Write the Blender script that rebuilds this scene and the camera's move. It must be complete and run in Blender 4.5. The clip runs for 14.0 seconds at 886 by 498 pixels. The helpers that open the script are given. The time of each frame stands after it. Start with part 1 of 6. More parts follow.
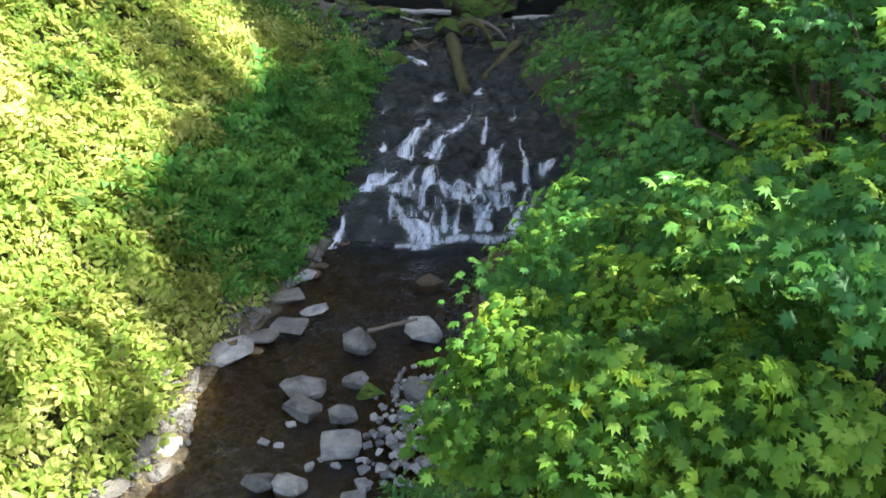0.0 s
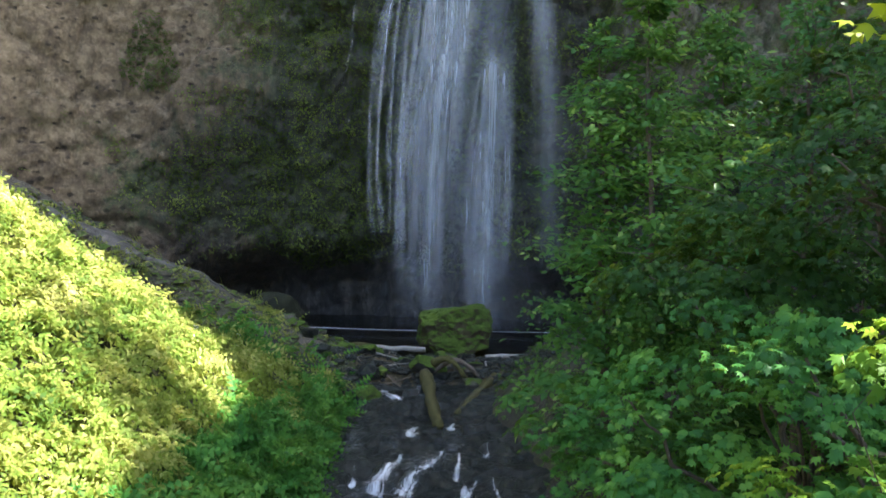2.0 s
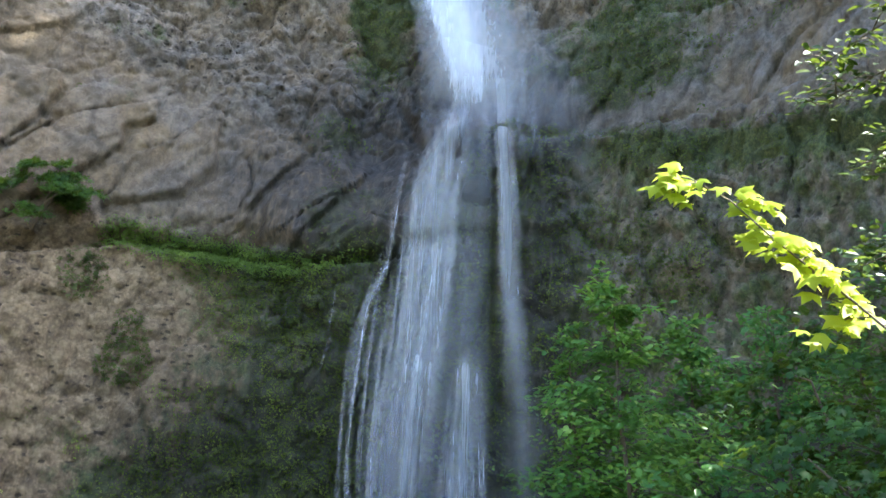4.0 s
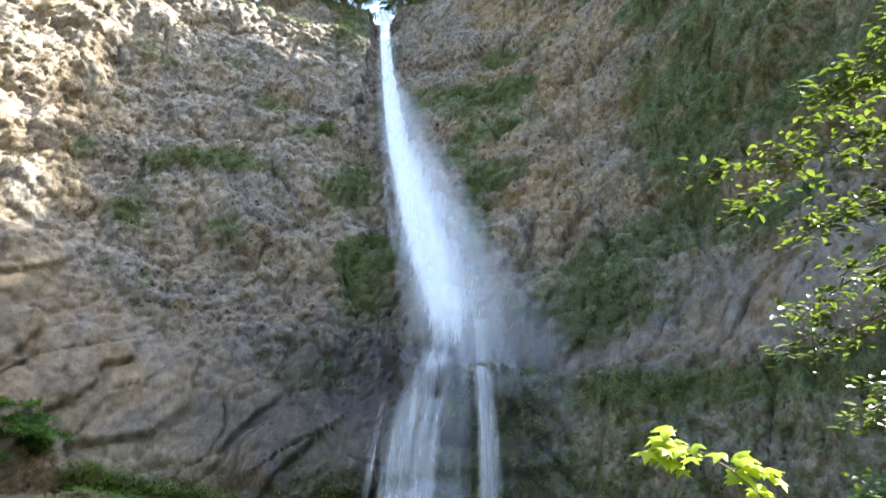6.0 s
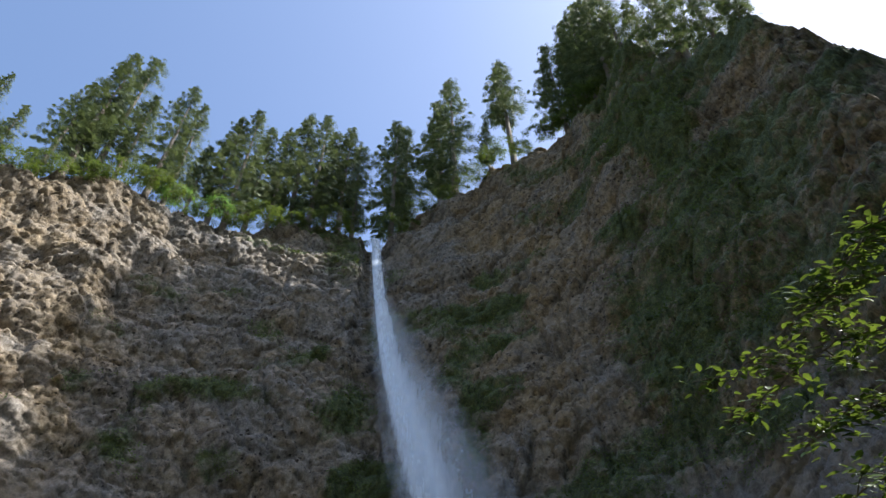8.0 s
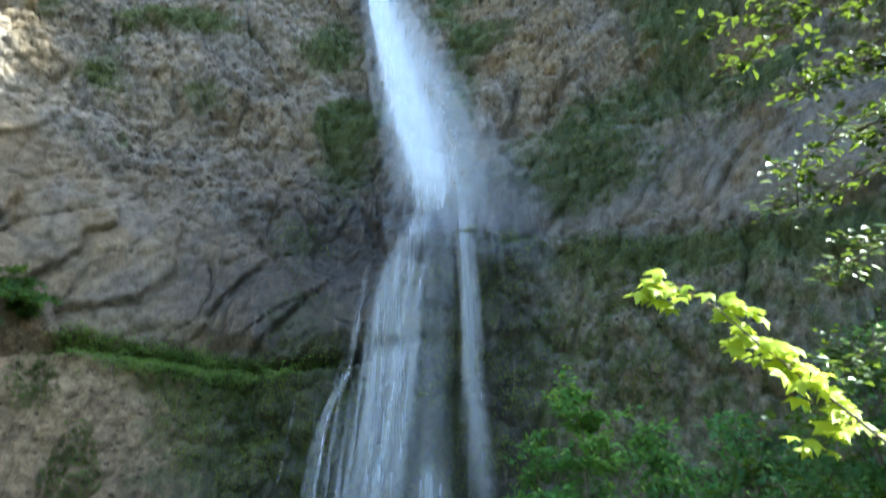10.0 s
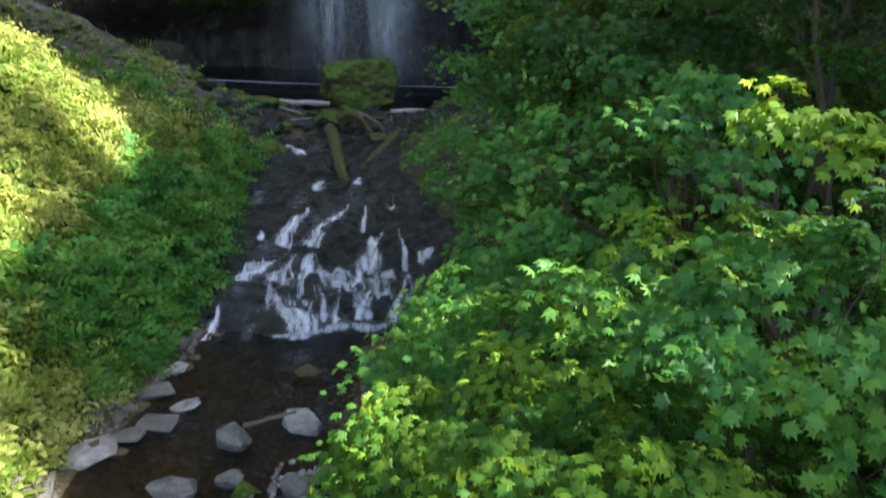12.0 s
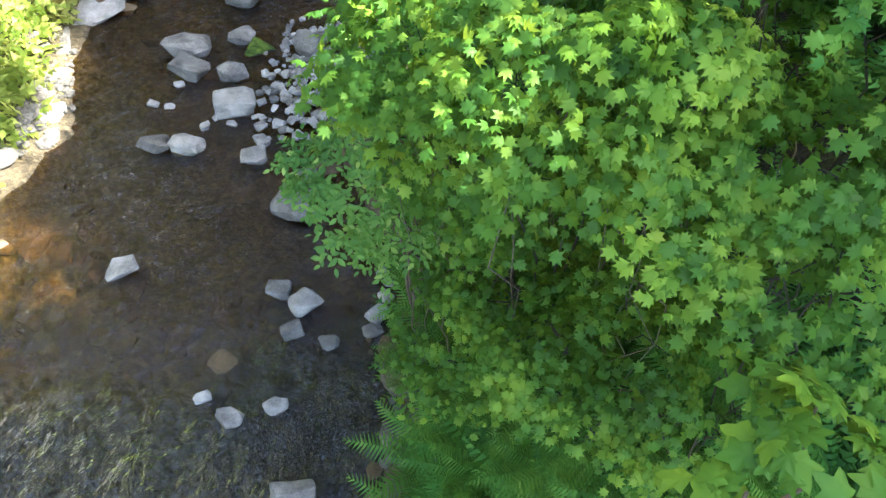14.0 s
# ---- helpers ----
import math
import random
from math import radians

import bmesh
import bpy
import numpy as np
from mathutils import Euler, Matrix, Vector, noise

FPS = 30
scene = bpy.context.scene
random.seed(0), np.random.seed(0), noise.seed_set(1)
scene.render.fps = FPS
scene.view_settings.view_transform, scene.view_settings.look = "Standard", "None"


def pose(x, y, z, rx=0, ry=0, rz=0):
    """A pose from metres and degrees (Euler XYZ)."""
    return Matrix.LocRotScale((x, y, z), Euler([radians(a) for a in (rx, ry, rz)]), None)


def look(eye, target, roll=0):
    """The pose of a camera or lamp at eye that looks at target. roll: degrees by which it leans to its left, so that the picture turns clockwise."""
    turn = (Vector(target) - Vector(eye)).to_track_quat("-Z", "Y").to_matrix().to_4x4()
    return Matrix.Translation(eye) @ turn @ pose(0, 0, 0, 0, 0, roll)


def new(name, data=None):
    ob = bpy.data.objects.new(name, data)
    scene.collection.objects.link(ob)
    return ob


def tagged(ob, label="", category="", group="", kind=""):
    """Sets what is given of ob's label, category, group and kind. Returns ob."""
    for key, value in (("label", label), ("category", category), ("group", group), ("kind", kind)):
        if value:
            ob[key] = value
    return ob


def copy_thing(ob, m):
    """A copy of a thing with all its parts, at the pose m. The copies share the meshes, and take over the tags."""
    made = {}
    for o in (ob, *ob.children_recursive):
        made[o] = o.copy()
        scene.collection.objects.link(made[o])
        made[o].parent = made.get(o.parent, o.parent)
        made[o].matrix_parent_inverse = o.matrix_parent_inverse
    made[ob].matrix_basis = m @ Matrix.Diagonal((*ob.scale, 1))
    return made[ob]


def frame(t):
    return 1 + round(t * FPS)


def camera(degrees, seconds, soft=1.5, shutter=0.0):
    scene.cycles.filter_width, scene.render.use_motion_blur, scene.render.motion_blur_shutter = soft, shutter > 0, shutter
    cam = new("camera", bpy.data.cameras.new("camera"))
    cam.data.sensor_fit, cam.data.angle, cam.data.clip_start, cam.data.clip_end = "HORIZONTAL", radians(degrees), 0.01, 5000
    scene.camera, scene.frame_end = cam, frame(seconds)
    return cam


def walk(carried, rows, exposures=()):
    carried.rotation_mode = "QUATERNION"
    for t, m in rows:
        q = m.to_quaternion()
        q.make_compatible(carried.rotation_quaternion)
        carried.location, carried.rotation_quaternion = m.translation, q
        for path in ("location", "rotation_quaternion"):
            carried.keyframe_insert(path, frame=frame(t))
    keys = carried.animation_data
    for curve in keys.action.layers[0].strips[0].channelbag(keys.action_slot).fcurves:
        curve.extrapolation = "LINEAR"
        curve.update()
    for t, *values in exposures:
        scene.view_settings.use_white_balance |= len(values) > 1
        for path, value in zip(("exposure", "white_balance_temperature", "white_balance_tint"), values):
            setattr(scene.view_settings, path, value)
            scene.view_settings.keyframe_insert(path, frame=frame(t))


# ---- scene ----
# the camera stands on a footbridge over a creek and tilts up a tall waterfall and back down
EYE = (0.0, 0.0, 12.5)
cam = camera(58.3, 14.0, 1.4, 0.2)
PATH = [
    (0.0, 63.78, 0.31, 3.97), (0.5, 69.49, -0.08, 3.52), (1.0, 75.30, -0.51, 3.16), (1.5, 81.53, -0.80, 2.82),
    (2.0, 87.61, -1.28, 2.41), (2.5, 93.23, -1.43, 1.90), (3.0, 98.87, -1.48, 1.44), (3.5, 103.88, -1.43, 0.92),
    (3.7, 106.03, -1.58, 0.70), (4.4, 112.4, -1.55, 0.1), (5.1, 117.6, -1.5, -0.55), (5.8, 123.69, -1.37, -1.06), (6.0, 126.10, -1.04, -0.98),
    (6.5, 132.76, -0.33, -0.92), (7.0, 136.82, 0.27, -0.37), (7.2, 138.22, 0.47, -0.17), (7.8, 141.3, 0.75, 0.1),
    (8.4, 142.4, 0.95, 0.1), (8.9, 141.3, 0.95, -0.1), (9.3, 136.83, 0.81, -0.45), (9.5, 131.58, 0.56, -1.01), (10.0, 116.60, -0.44, -2.13),
    (10.5, 102.10, -1.43, -3.16), (11.0, 92.38, -2.32, -3.68), (11.5, 83.40, -2.75, -3.96), (12.0, 70.29, -2.68, -4.22),
    (12.5, 59.43, -2.69, -4.35), (13.0, 46.91, -3.04, -4.05), (13.5, 39.56, -2.48, -3.41), (14.0, 39.14, -2.46, -3.33)]
EXPOSURES = [(0.0, 2.95, 6450, 10), (0.5, 2.7, 6350, 9), (1.5, 2.78, 6350, 10), (2.5, 3.05, 6300, 9), (3.0, 3.25, 6000, 8), (3.7, 3.25, 6100, 8), (5.8, 3.25, 6100, 7), (6.2, 3.2, 6400, 13), (6.5, 2.9, 6500, 20),
             (7.0, 1.65, 6350, 16), (7.2, 1.5, 6250, 13), (8.6, 1.4, 6000, 10), (9.3, 1.6, 5800, 10), (9.5, 2.2, 5600, 3), (10.0, 3.05, 5750, -2), (10.5, 3.65, 5900, 6), (11.0, 3.45, 5850, 10), (11.5, 2.7, 6300, 10), (12.5, 2.8, 6500, 9), (13.2, 3.85, 6500, 9), (13.6, 4.0, 6500, 10), (14.0, 3.95, 6500, 10)]
# the arms rise a little as the view tilts up, and drift to one side on the way down
DRIFT = ([0, 3.7, 5.8, 7.2, 9.3, 10, 11, 12, 14], [0, 0, -0.05, -0.05, -0.1, -0.15, -0.15, -0.04, 0], [0, 0, 0.15, 0.15, 0.06, 0.02, 0.01, 0, 0])
walk(cam, [(t, pose(EYE[0] + float(np.interp(t, DRIFT[0], DRIFT[1])), EYE[1], EYE[2] + float(np.interp(t, DRIFT[0], DRIFT[2])), rx, ry, rz)) for t, rx, ry, rz in PATH], EXPOSURES)

# ---- sky and sun ----
SUN_AZ, SUN_EL = 92.0, 50.0
sd = Vector((math.sin(radians(SUN_AZ)) * math.cos(radians(SUN_EL)), math.cos(radians(SUN_AZ)) * math.cos(radians(SUN_EL)), math.sin(radians(SUN_EL))))
world = bpy.data.worlds.new("sky")
scene.world = world
world.use_nodes = True
wn, wl = world.node_tree.nodes, world.node_tree.links
sky = wn.new("ShaderNodeTexSky")
sky.sky_type, sky.sun_disc = "NISHITA", False
sky.sun_elevation, sky.sun_rotation = radians(SUN_EL), radians(SUN_AZ)
sky.air_density, sky.dust_density = 1.0, 2.4
wl.new(sky.outputs[0], wn["Background"].inputs[0])
wn["Background"].inputs[1].default_value = 0.11
sun_data = bpy.data.lights.new("sun", "SUN")
sun_data.energy, sun_data.angle, sun_data.color = 5.0, radians(0.55), (1.0, 0.95, 0.86)
sun = new("sun", sun_data)
sun.matrix_world = look(sd * 300, (0, 0, 0))


# ---- numeric noise ----
def hash3(i, j, k, s):
    h = (i.astype(np.int64) * 374761393 + j.astype(np.int64) * 668265263 + k.astype(np.int64) * 2147483647 + s * 974634777) & 0xFFFFFFFF
    h = ((h ^ (h >> 13)) * 1274126177) & 0xFFFFFFFF
    h = ((h ^ (h >> 16)) * 2246822519) & 0xFFFFFFFF
    return ((h ^ (h >> 15)) & 0xFFFFFF) / float(0xFFFFFF)


def vnoise(x, y, z, s=0):
    """Smooth noise from 0 to 1."""
    i, j, k = np.floor(x), np.floor(y), np.floor(z)
    u, v, w = x - i, y - j, z - k
    u, v, w = u * u * (3 - 2 * u), v * v * (3 - 2 * v), w * w * (3 - 2 * w)
    r = 0
    for a in (0, 1):
        for b in (0, 1):
            for c in (0, 1):
                r = r + (u if a else 1 - u) * (v if b else 1 - v) * (w if c else 1 - w) * hash3(i + a, j + b, k + c, s)
    return r


def fbm(x, y, z, s=0, octaves=4):
    r, a, n = 0, 1.0, 0
    for o in range(octaves):
        r, n = r + a * vnoise(x * 2 ** o, y * 2 ** o, z * 2 ** o, s + o), n + a
        a *= 0.5
    return r / n


def cells(x, y, z, s=0):
    """Cell noise: the distance to the cell's border and a random number for the cell."""
    i0, j0, k0 = np.floor(x), np.floor(y), np.floor(z)
    f1, f2, idn = np.full(x.shape, 9.0), np.full(x.shape, 9.0), np.zeros(x.shape)
    for a in (-1, 0, 1):
        for b in (-1, 0, 1):
            for c in (-1, 0, 1):
                i, j, k = i0 + a, j0 + b, k0 + c
                d = np.sqrt((i + hash3(i, j, k, s) - x) ** 2 + (j + hash3(i, j, k, s + 1) - y) ** 2 + (k + hash3(i, j, k, s + 2) - z) ** 2)
                near = d < f1
                f2 = np.where(near, f1, np.minimum(f2, d))
                idn = np.where(near, hash3(i, j, k, s + 3), idn)
                f1 = np.where(near, d, f1)
    return f2 - f1, idn


def sstep(a, b, x):
    t = np.clip((x - a) / (b - a), 0, 1)
    return t * t * (3 - 2 * t)


# ---- mesh helpers ----
def mesh_from(name, verts, faces, mat, smooth=True, attrs=None):
    """A mesh from arrays: verts (n,3), faces (m,3) or (m,4)."""
    verts, faces = np.asarray(verts, np.float32), np.asarray(faces, np.int32)
    me = bpy.data.meshes.new(name)
    n, k = faces.shape
    me.vertices.add(len(verts))
    me.vertices.foreach_set("co", verts.ravel())
    me.loops.add(n * k)
    me.loops.foreach_set("vertex_index", faces.ravel())
    me.polygons.add(n)
    me.polygons.foreach_set("loop_start", np.arange(0, n * k, k, dtype=np.int32))
    me.polygons.foreach_set("loop_total", np.full(n, k, np.int32))
    me.polygons.foreach_set("use_smooth", np.full(n, smooth))
    me.update(calc_edges=True)
    for key, val in (attrs or {}).items():
        at = me.attributes.new(key, "FLOAT", "POINT")
        at.data.foreach_set("value", np.asarray(val, np.float32).ravel())
    me.materials.append(mat)
    return me


def grid_faces(rows, cols):
    i = np.arange(rows - 1)[:, None] * cols + np.arange(cols - 1)[None, :]
    i = i.ravel()
    return np.stack([i, i + 1, i + cols + 1, i + cols], 1)


def under(ob, parent):
    ob.parent = parent
    return ob


def part(name, me, parent, label=""):
    ob = under(new(name, me), parent)
    return tagged(ob, label) if label else ob


def thing(name, at, label, category, group="", kind=""):
    ob = new(name)
    ob.matrix_world = at if isinstance(at, Matrix) else Matrix.Translation(at)
    ob.empty_display_size = 0.3
    return tagged(ob, label, category, group, kind)


def spread(template, pos, nor, size, rng, spin=None, width=None):
    """Many copies of a leaf template (verts, tris) at pos, its z along nor; returns verts and faces."""
    tv, tf = template
    n, m = len(pos), len(tv)
    nor = nor / np.linalg.norm(nor, axis=1, keepdims=True)
    ang = rng.uniform(0, 2 * np.pi, n) if spin is None else spin
    ref = np.stack([np.cos(ang), np.sin(ang), np.zeros(n)], 1)
    yv = ref - nor * (ref * nor).sum(1, keepdims=True)
    yv /= np.linalg.norm(yv, axis=1, keepdims=True) + 1e-9
    xv = np.cross(yv, nor)
    w = np.ones(n) if width is None else width
    v = (tv[None, :, 0, None] * xv[:, None, :] * w[:, None, None] + tv[None, :, 1, None] * yv[:, None, :] + tv[None, :, 2, None] * nor[:, None, :])
    v = pos[:, None, :] + v * size[:, None, None]
    f = tf[None] + (np.arange(n) * m)[:, None, None]
    return v.reshape(-1, 3), f.reshape(-1, 3)


def maple_leaf(lobes=7, broad=False):
    """A palmate leaf one unit across, stalk at the origin, pointing along y."""
    pts = []
    angs = np.linspace(-128, 128, lobes)
    for q, a in enumerate(angs):
        r = 0.64 * (1.0 - 0.36 * (abs(a) / 128) ** 1.3)
        if q:
            am = (a + angs[q - 1]) / 2
            rm = 0.64 * 0.57 * (1.0 - 0.3 * (abs(am) / 128))
            pts.append((am, rm, 0.0))
        pts.append((a, r, -0.20 if q % 2 else -0.12))
    v = [(0, 0.0, 0.0)] + [(r * math.sin(radians(a)), 0.25 + r * math.cos(radians(a)), z) for a, r, z in pts]
    v[0] = (0, 0.16, 0.03)
    if broad:
        ring, out = v[1:], [v[0]]
        for q, p in enumerate(ring):
            if q % 2 == 0:
                a, r = math.atan2(p[0], p[1] - 0.25), math.hypot(p[0], p[1] - 0.25)
                out += [(0.8 * r * math.sin(a - 0.2), 0.25 + 0.8 * r * math.cos(a - 0.2), p[2] * 0.5), p, (0.8 * r * math.sin(a + 0.2), 0.25 + 0.8 * r * math.cos(a + 0.2), p[2] * 0.5)]
            else:
                out.append(p)
        v = out
    f = [(0, i + 1, i) for i in range(1, len(v) - 1)]
    f.append((0, 1, len(v) - 1))
    return np.array(v, float), np.array(f, int)


def oval_leaf():
    v = [(0, 0, 0), (0.24, 0.32, 0.05), (0.2, 0.68, 0.02), (0, 1.0, -0.1), (-0.2, 0.68, 0.02), (-0.24, 0.32, 0.05), (0, 0.5, -0.03)]
    f = [(0, 1, 6), (1, 2, 6), (2, 3, 6), (3, 4, 6), (4, 5, 6), (5, 0, 6)]
    return np.array(v, float), np.array(f, int)


def frond(pairs=8, arch=0.35, leaf=0.042):
    """A fern frond one unit long that arches over."""
    v, f = [], []
    for q in range(pairs):
        t = 0.08 + 0.9 * q / (pairs - 1)
        half = 0.2 * math.sin(math.pi * min(1, 0.18 + 0.82 * t)) ** 0.8 + 0.01
        z, w = arch * (t - t * t * 1.25), leaf
        for sgn in (-1, 1):
            b = len(v)
            v += [(0, t - w, z), (sgn * half, t + 0.05, z - 0.25 * half), (0, t + w, z + 0.002)]
            f.append((b, b + 1, b + 2) if sgn > 0 else (b, b + 2, b + 1))
    return np.array(v, float), np.array(f, int)


def leaflets(n=5):
    """A compound leaf: leaflets on one stalk."""
    v, f = [], []
    for q in range(n):
        side = 0 if q == n - 1 else (1 if q % 2 else -1)
        t = 0.25 + 0.5 * (q // 2) / max(1, n // 2)
        a = radians(58 * side)
        b = len(v)
        c, s = math.cos(a), math.sin(a)
        L = 0.48
        for x, y, z in ((0, 0, 0), (0.13, L * 0.45, 0.02), (0, L, -0.06), (-0.13, L * 0.45, 0.02)):
            v.append((x * c + y * s, t + y * c - x * s, z))
        f += [(b, b + 1, b + 2), (b, b + 2, b + 3)]
    return np.array(v, float), np.array(f, int)


# ---- materials ----
class Nodes:
    def __init__(self, name):
        self.mat = bpy.data.materials.new(name)
        self.mat.use_nodes = True
        self.t = self.mat.node_tree
        self.b = self.t.nodes["Principled BSDF"]
        self.out = self.t.nodes["Material Output"]

    def n(self, kind, **inputs):
        node = self.t.nodes.new(kind)
        for key, val in inputs.items():
            self.put(node, key, val)
        return node

    def put(self, node, key, val):
        sock = node.inputs[int(key[1:])] if key[0] == "i" and key[1:].isdigit() else node.inputs[key.replace("_", " ")]
        if isinstance(val, bpy.types.NodeSocket):
            self.t.links.new(val, sock)
        else:
            sock.default_value = val

    def coords(self, scale=(1, 1, 1)):
        g = self.n("ShaderNodeNewGeometry")
        m = self.n("ShaderNodeMapping")
        self.put(m, "Vector", g.outputs["Position"])
        m.inputs["Scale"].default_value = scale
        return m.outputs[0]

    def noise(self, vec, scale, detail=6.0, rough=0.6, dist=0.0):
        return self.n("ShaderNodeTexNoise", Vector=vec, Scale=scale, Detail=detail, Roughness=rough, Distortion=dist).outputs[0]

    def ramp(self, fac, stops):
        r = self.n("ShaderNodeValToRGB", Fac=fac)
        el = r.color_ramp.elements
        while len(el) < len(stops):
            el.new(0.5)
        for e, (p, c) in zip(el, stops):
            e.position, e.color = p, (*c, 1) if len(c) == 3 else c
        return r.outputs[0]

    def mix(self, fac, a, b, mode="MIX"):
        m = self.n("ShaderNodeMix")
        m.data_type, m.blend_type = "RGBA", mode
        for key, val in ((0, fac), (6, a), (7, b)):
            if isinstance(val, bpy.types.NodeSocket):
                self.t.links.new(val, m.inputs[key])
            else:
                m.inputs[key].default_value = val if key == 0 else (*val, 1)
        return m.outputs[2]

    def math(self, op, a, b=0.0, clamp=False):
        m = self.n("ShaderNodeMath", i0=a, i1=b)
        m.operation, m.use_clamp = op, clamp
        return m.outputs[0]

    def attr(self, name):
        a = self.n("ShaderNodeAttribute")
        a.attribute_name = name
        return a.outputs["Fac"]

    def bump(self, height, strength=0.5, distance=0.1):
        b = self.n("ShaderNodeBump", Height=height, Strength=strength, Distance=distance)
        self.put(self.b, "Normal", b.outputs[0])
        return b.outputs[0]


def leaf_material(name, dark, mid, light, trans=0.45, gloss=0.45, scale=0.35, tip=None, glow=(0.45, 0.62, 0.06)):
    """Thin leaves: a colour for each leaf, patches of lighter growth, light passing through."""
    k = Nodes(name)
    g = k.n("ShaderNodeNewGeometry")
    rnd = g.outputs["Random Per Island"]
    patch = k.noise(k.coords(), scale, 3, 0.6)
    fac = k.math("ADD", k.math("MULTIPLY", rnd, 0.5), k.math("MULTIPLY", k.math("SUBTRACT", patch, 0.38), 2.1), True)
    col = k.ramp(fac, [(0.1, dark), (0.5, mid), (0.95, light)])
    if tip:
        col = k.mix(k.ramp(rnd, [(0.93, (0, 0, 0)), (0.97, (1, 1, 1))]), col, tip)
    k.put(k.b, "Base Color", col)
    k.put(k.b, "Roughness", gloss)
    k.put(k.b, "Specular IOR Level", 0.14)
    tr = k.n("ShaderNodeBsdfTranslucent")
    k.put(tr, "Color", k.mix(0.5, col, glow, "MIX"))
    mx = k.n("ShaderNodeMixShader", i0=trans)
    k.t.links.new(k.b.outputs[0], mx.inputs[1])
    k.t.links.new(tr.outputs[0], mx.inputs[2])
    k.t.links.new(mx.outputs[0], k.out.inputs["Surface"])
    return k.mat


def bark_material(name, a, b, moss=0.0):
    k = Nodes(name)
    c = k.coords((1, 1, 0.25))
    n1 = k.noise(c, 14, 8, 0.7)
    col = k.ramp(n1, [(0.3, a), (0.7, b)])
    if moss:
        n2 = k.noise(k.coords(), 2.2, 5, 0.65)
        col = k.mix(k.ramp(n2, [(0.62 - 0.35 * moss, (0, 0, 0)), (0.75 - 0.35 * moss, (1, 1, 1))]), col, k.ramp(k.noise(k.coords(), 9, 6, 0.7), [(0.3, (0.018, 0.018, 0.006)), (0.7, (0.1, 0.095, 0.02))]))
    k.put(k.b, "Base Color", col)
    k.put(k.b, "Roughness", 0.9)
    k.bump(n1, 0.9, 0.08)
    return k.mat


def rock_material(name, dark, mid, light, wet=0.0, moss=0.0, scale=1.0):
    k = Nodes(name)
    c = k.coords()
    n1, n2 = k.noise(c, 1.3 * scale, 8, 0.62), k.noise(c, 16 * scale, 8, 0.7)
    obj = k.n("ShaderNodeObjectInfo").outputs["Random"]
    fac = k.math("ADD", k.math("MULTIPLY", n1, 0.6), k.math("ADD", k.math("MULTIPLY", n2, 0.35), k.math("MULTIPLY", obj, 0.22)), True)
    col = k.ramp(fac, [(0.36, dark), (0.55, mid), (0.8, light)])
    if moss:
        g = k.n("ShaderNodeNewGeometry")
        up = k.n("ShaderNodeSeparateXYZ", Vector=g.outputs["Normal"]).outputs[2]
        m = k.math("ADD", k.math("MULTIPLY", up, 0.4), k.noise(c, 1.1 * scale, 5, 0.65))
        n3 = k.noise(c, 4.5 * scale, 7, 0.7)
        col = k.mix(k.ramp(m, [(0.75 - moss, (0, 0, 0)), (0.9 - moss, (1, 1, 1))]), col, k.ramp(k.math("ADD", k.math("MULTIPLY", n2, 0.5), k.math("MULTIPLY", n3, 0.5)), [(0.33, (0.016, 0.03, 0.006)), (0.5, (0.06, 0.105, 0.014)), (0.68, (0.14, 0.2, 0.03))]))
    k.put(k.b, "Base Color", col)
    k.put(k.b, "Roughness", 0.85 - 0.5 * wet)
    k.put(k.b, "Specular IOR Level", 0.28 if wet > 1 else 0.26 - 0.14 * wet)
    k.bump(k.math("ADD", n2, k.math("MULTIPLY", n1, 2.0)), 0.9, 0.09 / scale)
    return k.mat


# M_SHRUB is made paler for the sunlit bank; M_FERN colours its shaded strip
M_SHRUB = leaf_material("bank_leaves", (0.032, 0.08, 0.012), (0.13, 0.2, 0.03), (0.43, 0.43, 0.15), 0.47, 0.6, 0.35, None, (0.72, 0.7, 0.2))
M_GRASS = leaf_material("ledge_grass", (0.035, 0.075, 0.015), (0.075, 0.13, 0.026), (0.13, 0.19, 0.04), 0.35, 0.6)
M_LIMB = leaf_material("limb_leaves", (0.012, 0.032, 0.009), (0.03, 0.062, 0.012), (0.1, 0.14, 0.022), 0.28, 0.35, 1.6, None, (0.22, 0.29, 0.03))
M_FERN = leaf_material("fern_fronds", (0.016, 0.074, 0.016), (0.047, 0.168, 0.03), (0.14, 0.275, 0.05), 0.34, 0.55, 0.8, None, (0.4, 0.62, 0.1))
M_CLIFFERN = leaf_material("cliff_ferns", (0.01, 0.02, 0.005), (0.035, 0.055, 0.012), (0.13, 0.16, 0.035), 0.3, 0.6)
M_MAPLE = leaf_material("maple_leaves", (0.018, 0.062, 0.01), (0.046, 0.132, 0.018), (0.135, 0.235, 0.028), 0.4, 0.5, 0.9, None, (0.46, 0.58, 0.05))
M_MAPLE_B = leaf_material("bluish_maple_leaves", (0.02, 0.08, 0.022), (0.054, 0.175, 0.036), (0.14, 0.29, 0.048), 0.36, 0.42, 0.5, None, (0.36, 0.57, 0.07))
M_FRESH = leaf_material("fresh_leaves", (0.17, 0.25, 0.02), (0.27, 0.34, 0.03), (0.36, 0.42, 0.05), 0.62, 0.5, 0.8, None, (0.78, 0.8, 0.1))
M_YOUNG = leaf_material("new_maple_leaves", (0.07, 0.17, 0.02), (0.13, 0.25, 0.028), (0.21, 0.32, 0.045), 0.45, 0.5, 0.9, None, (0.5, 0.64, 0.07))
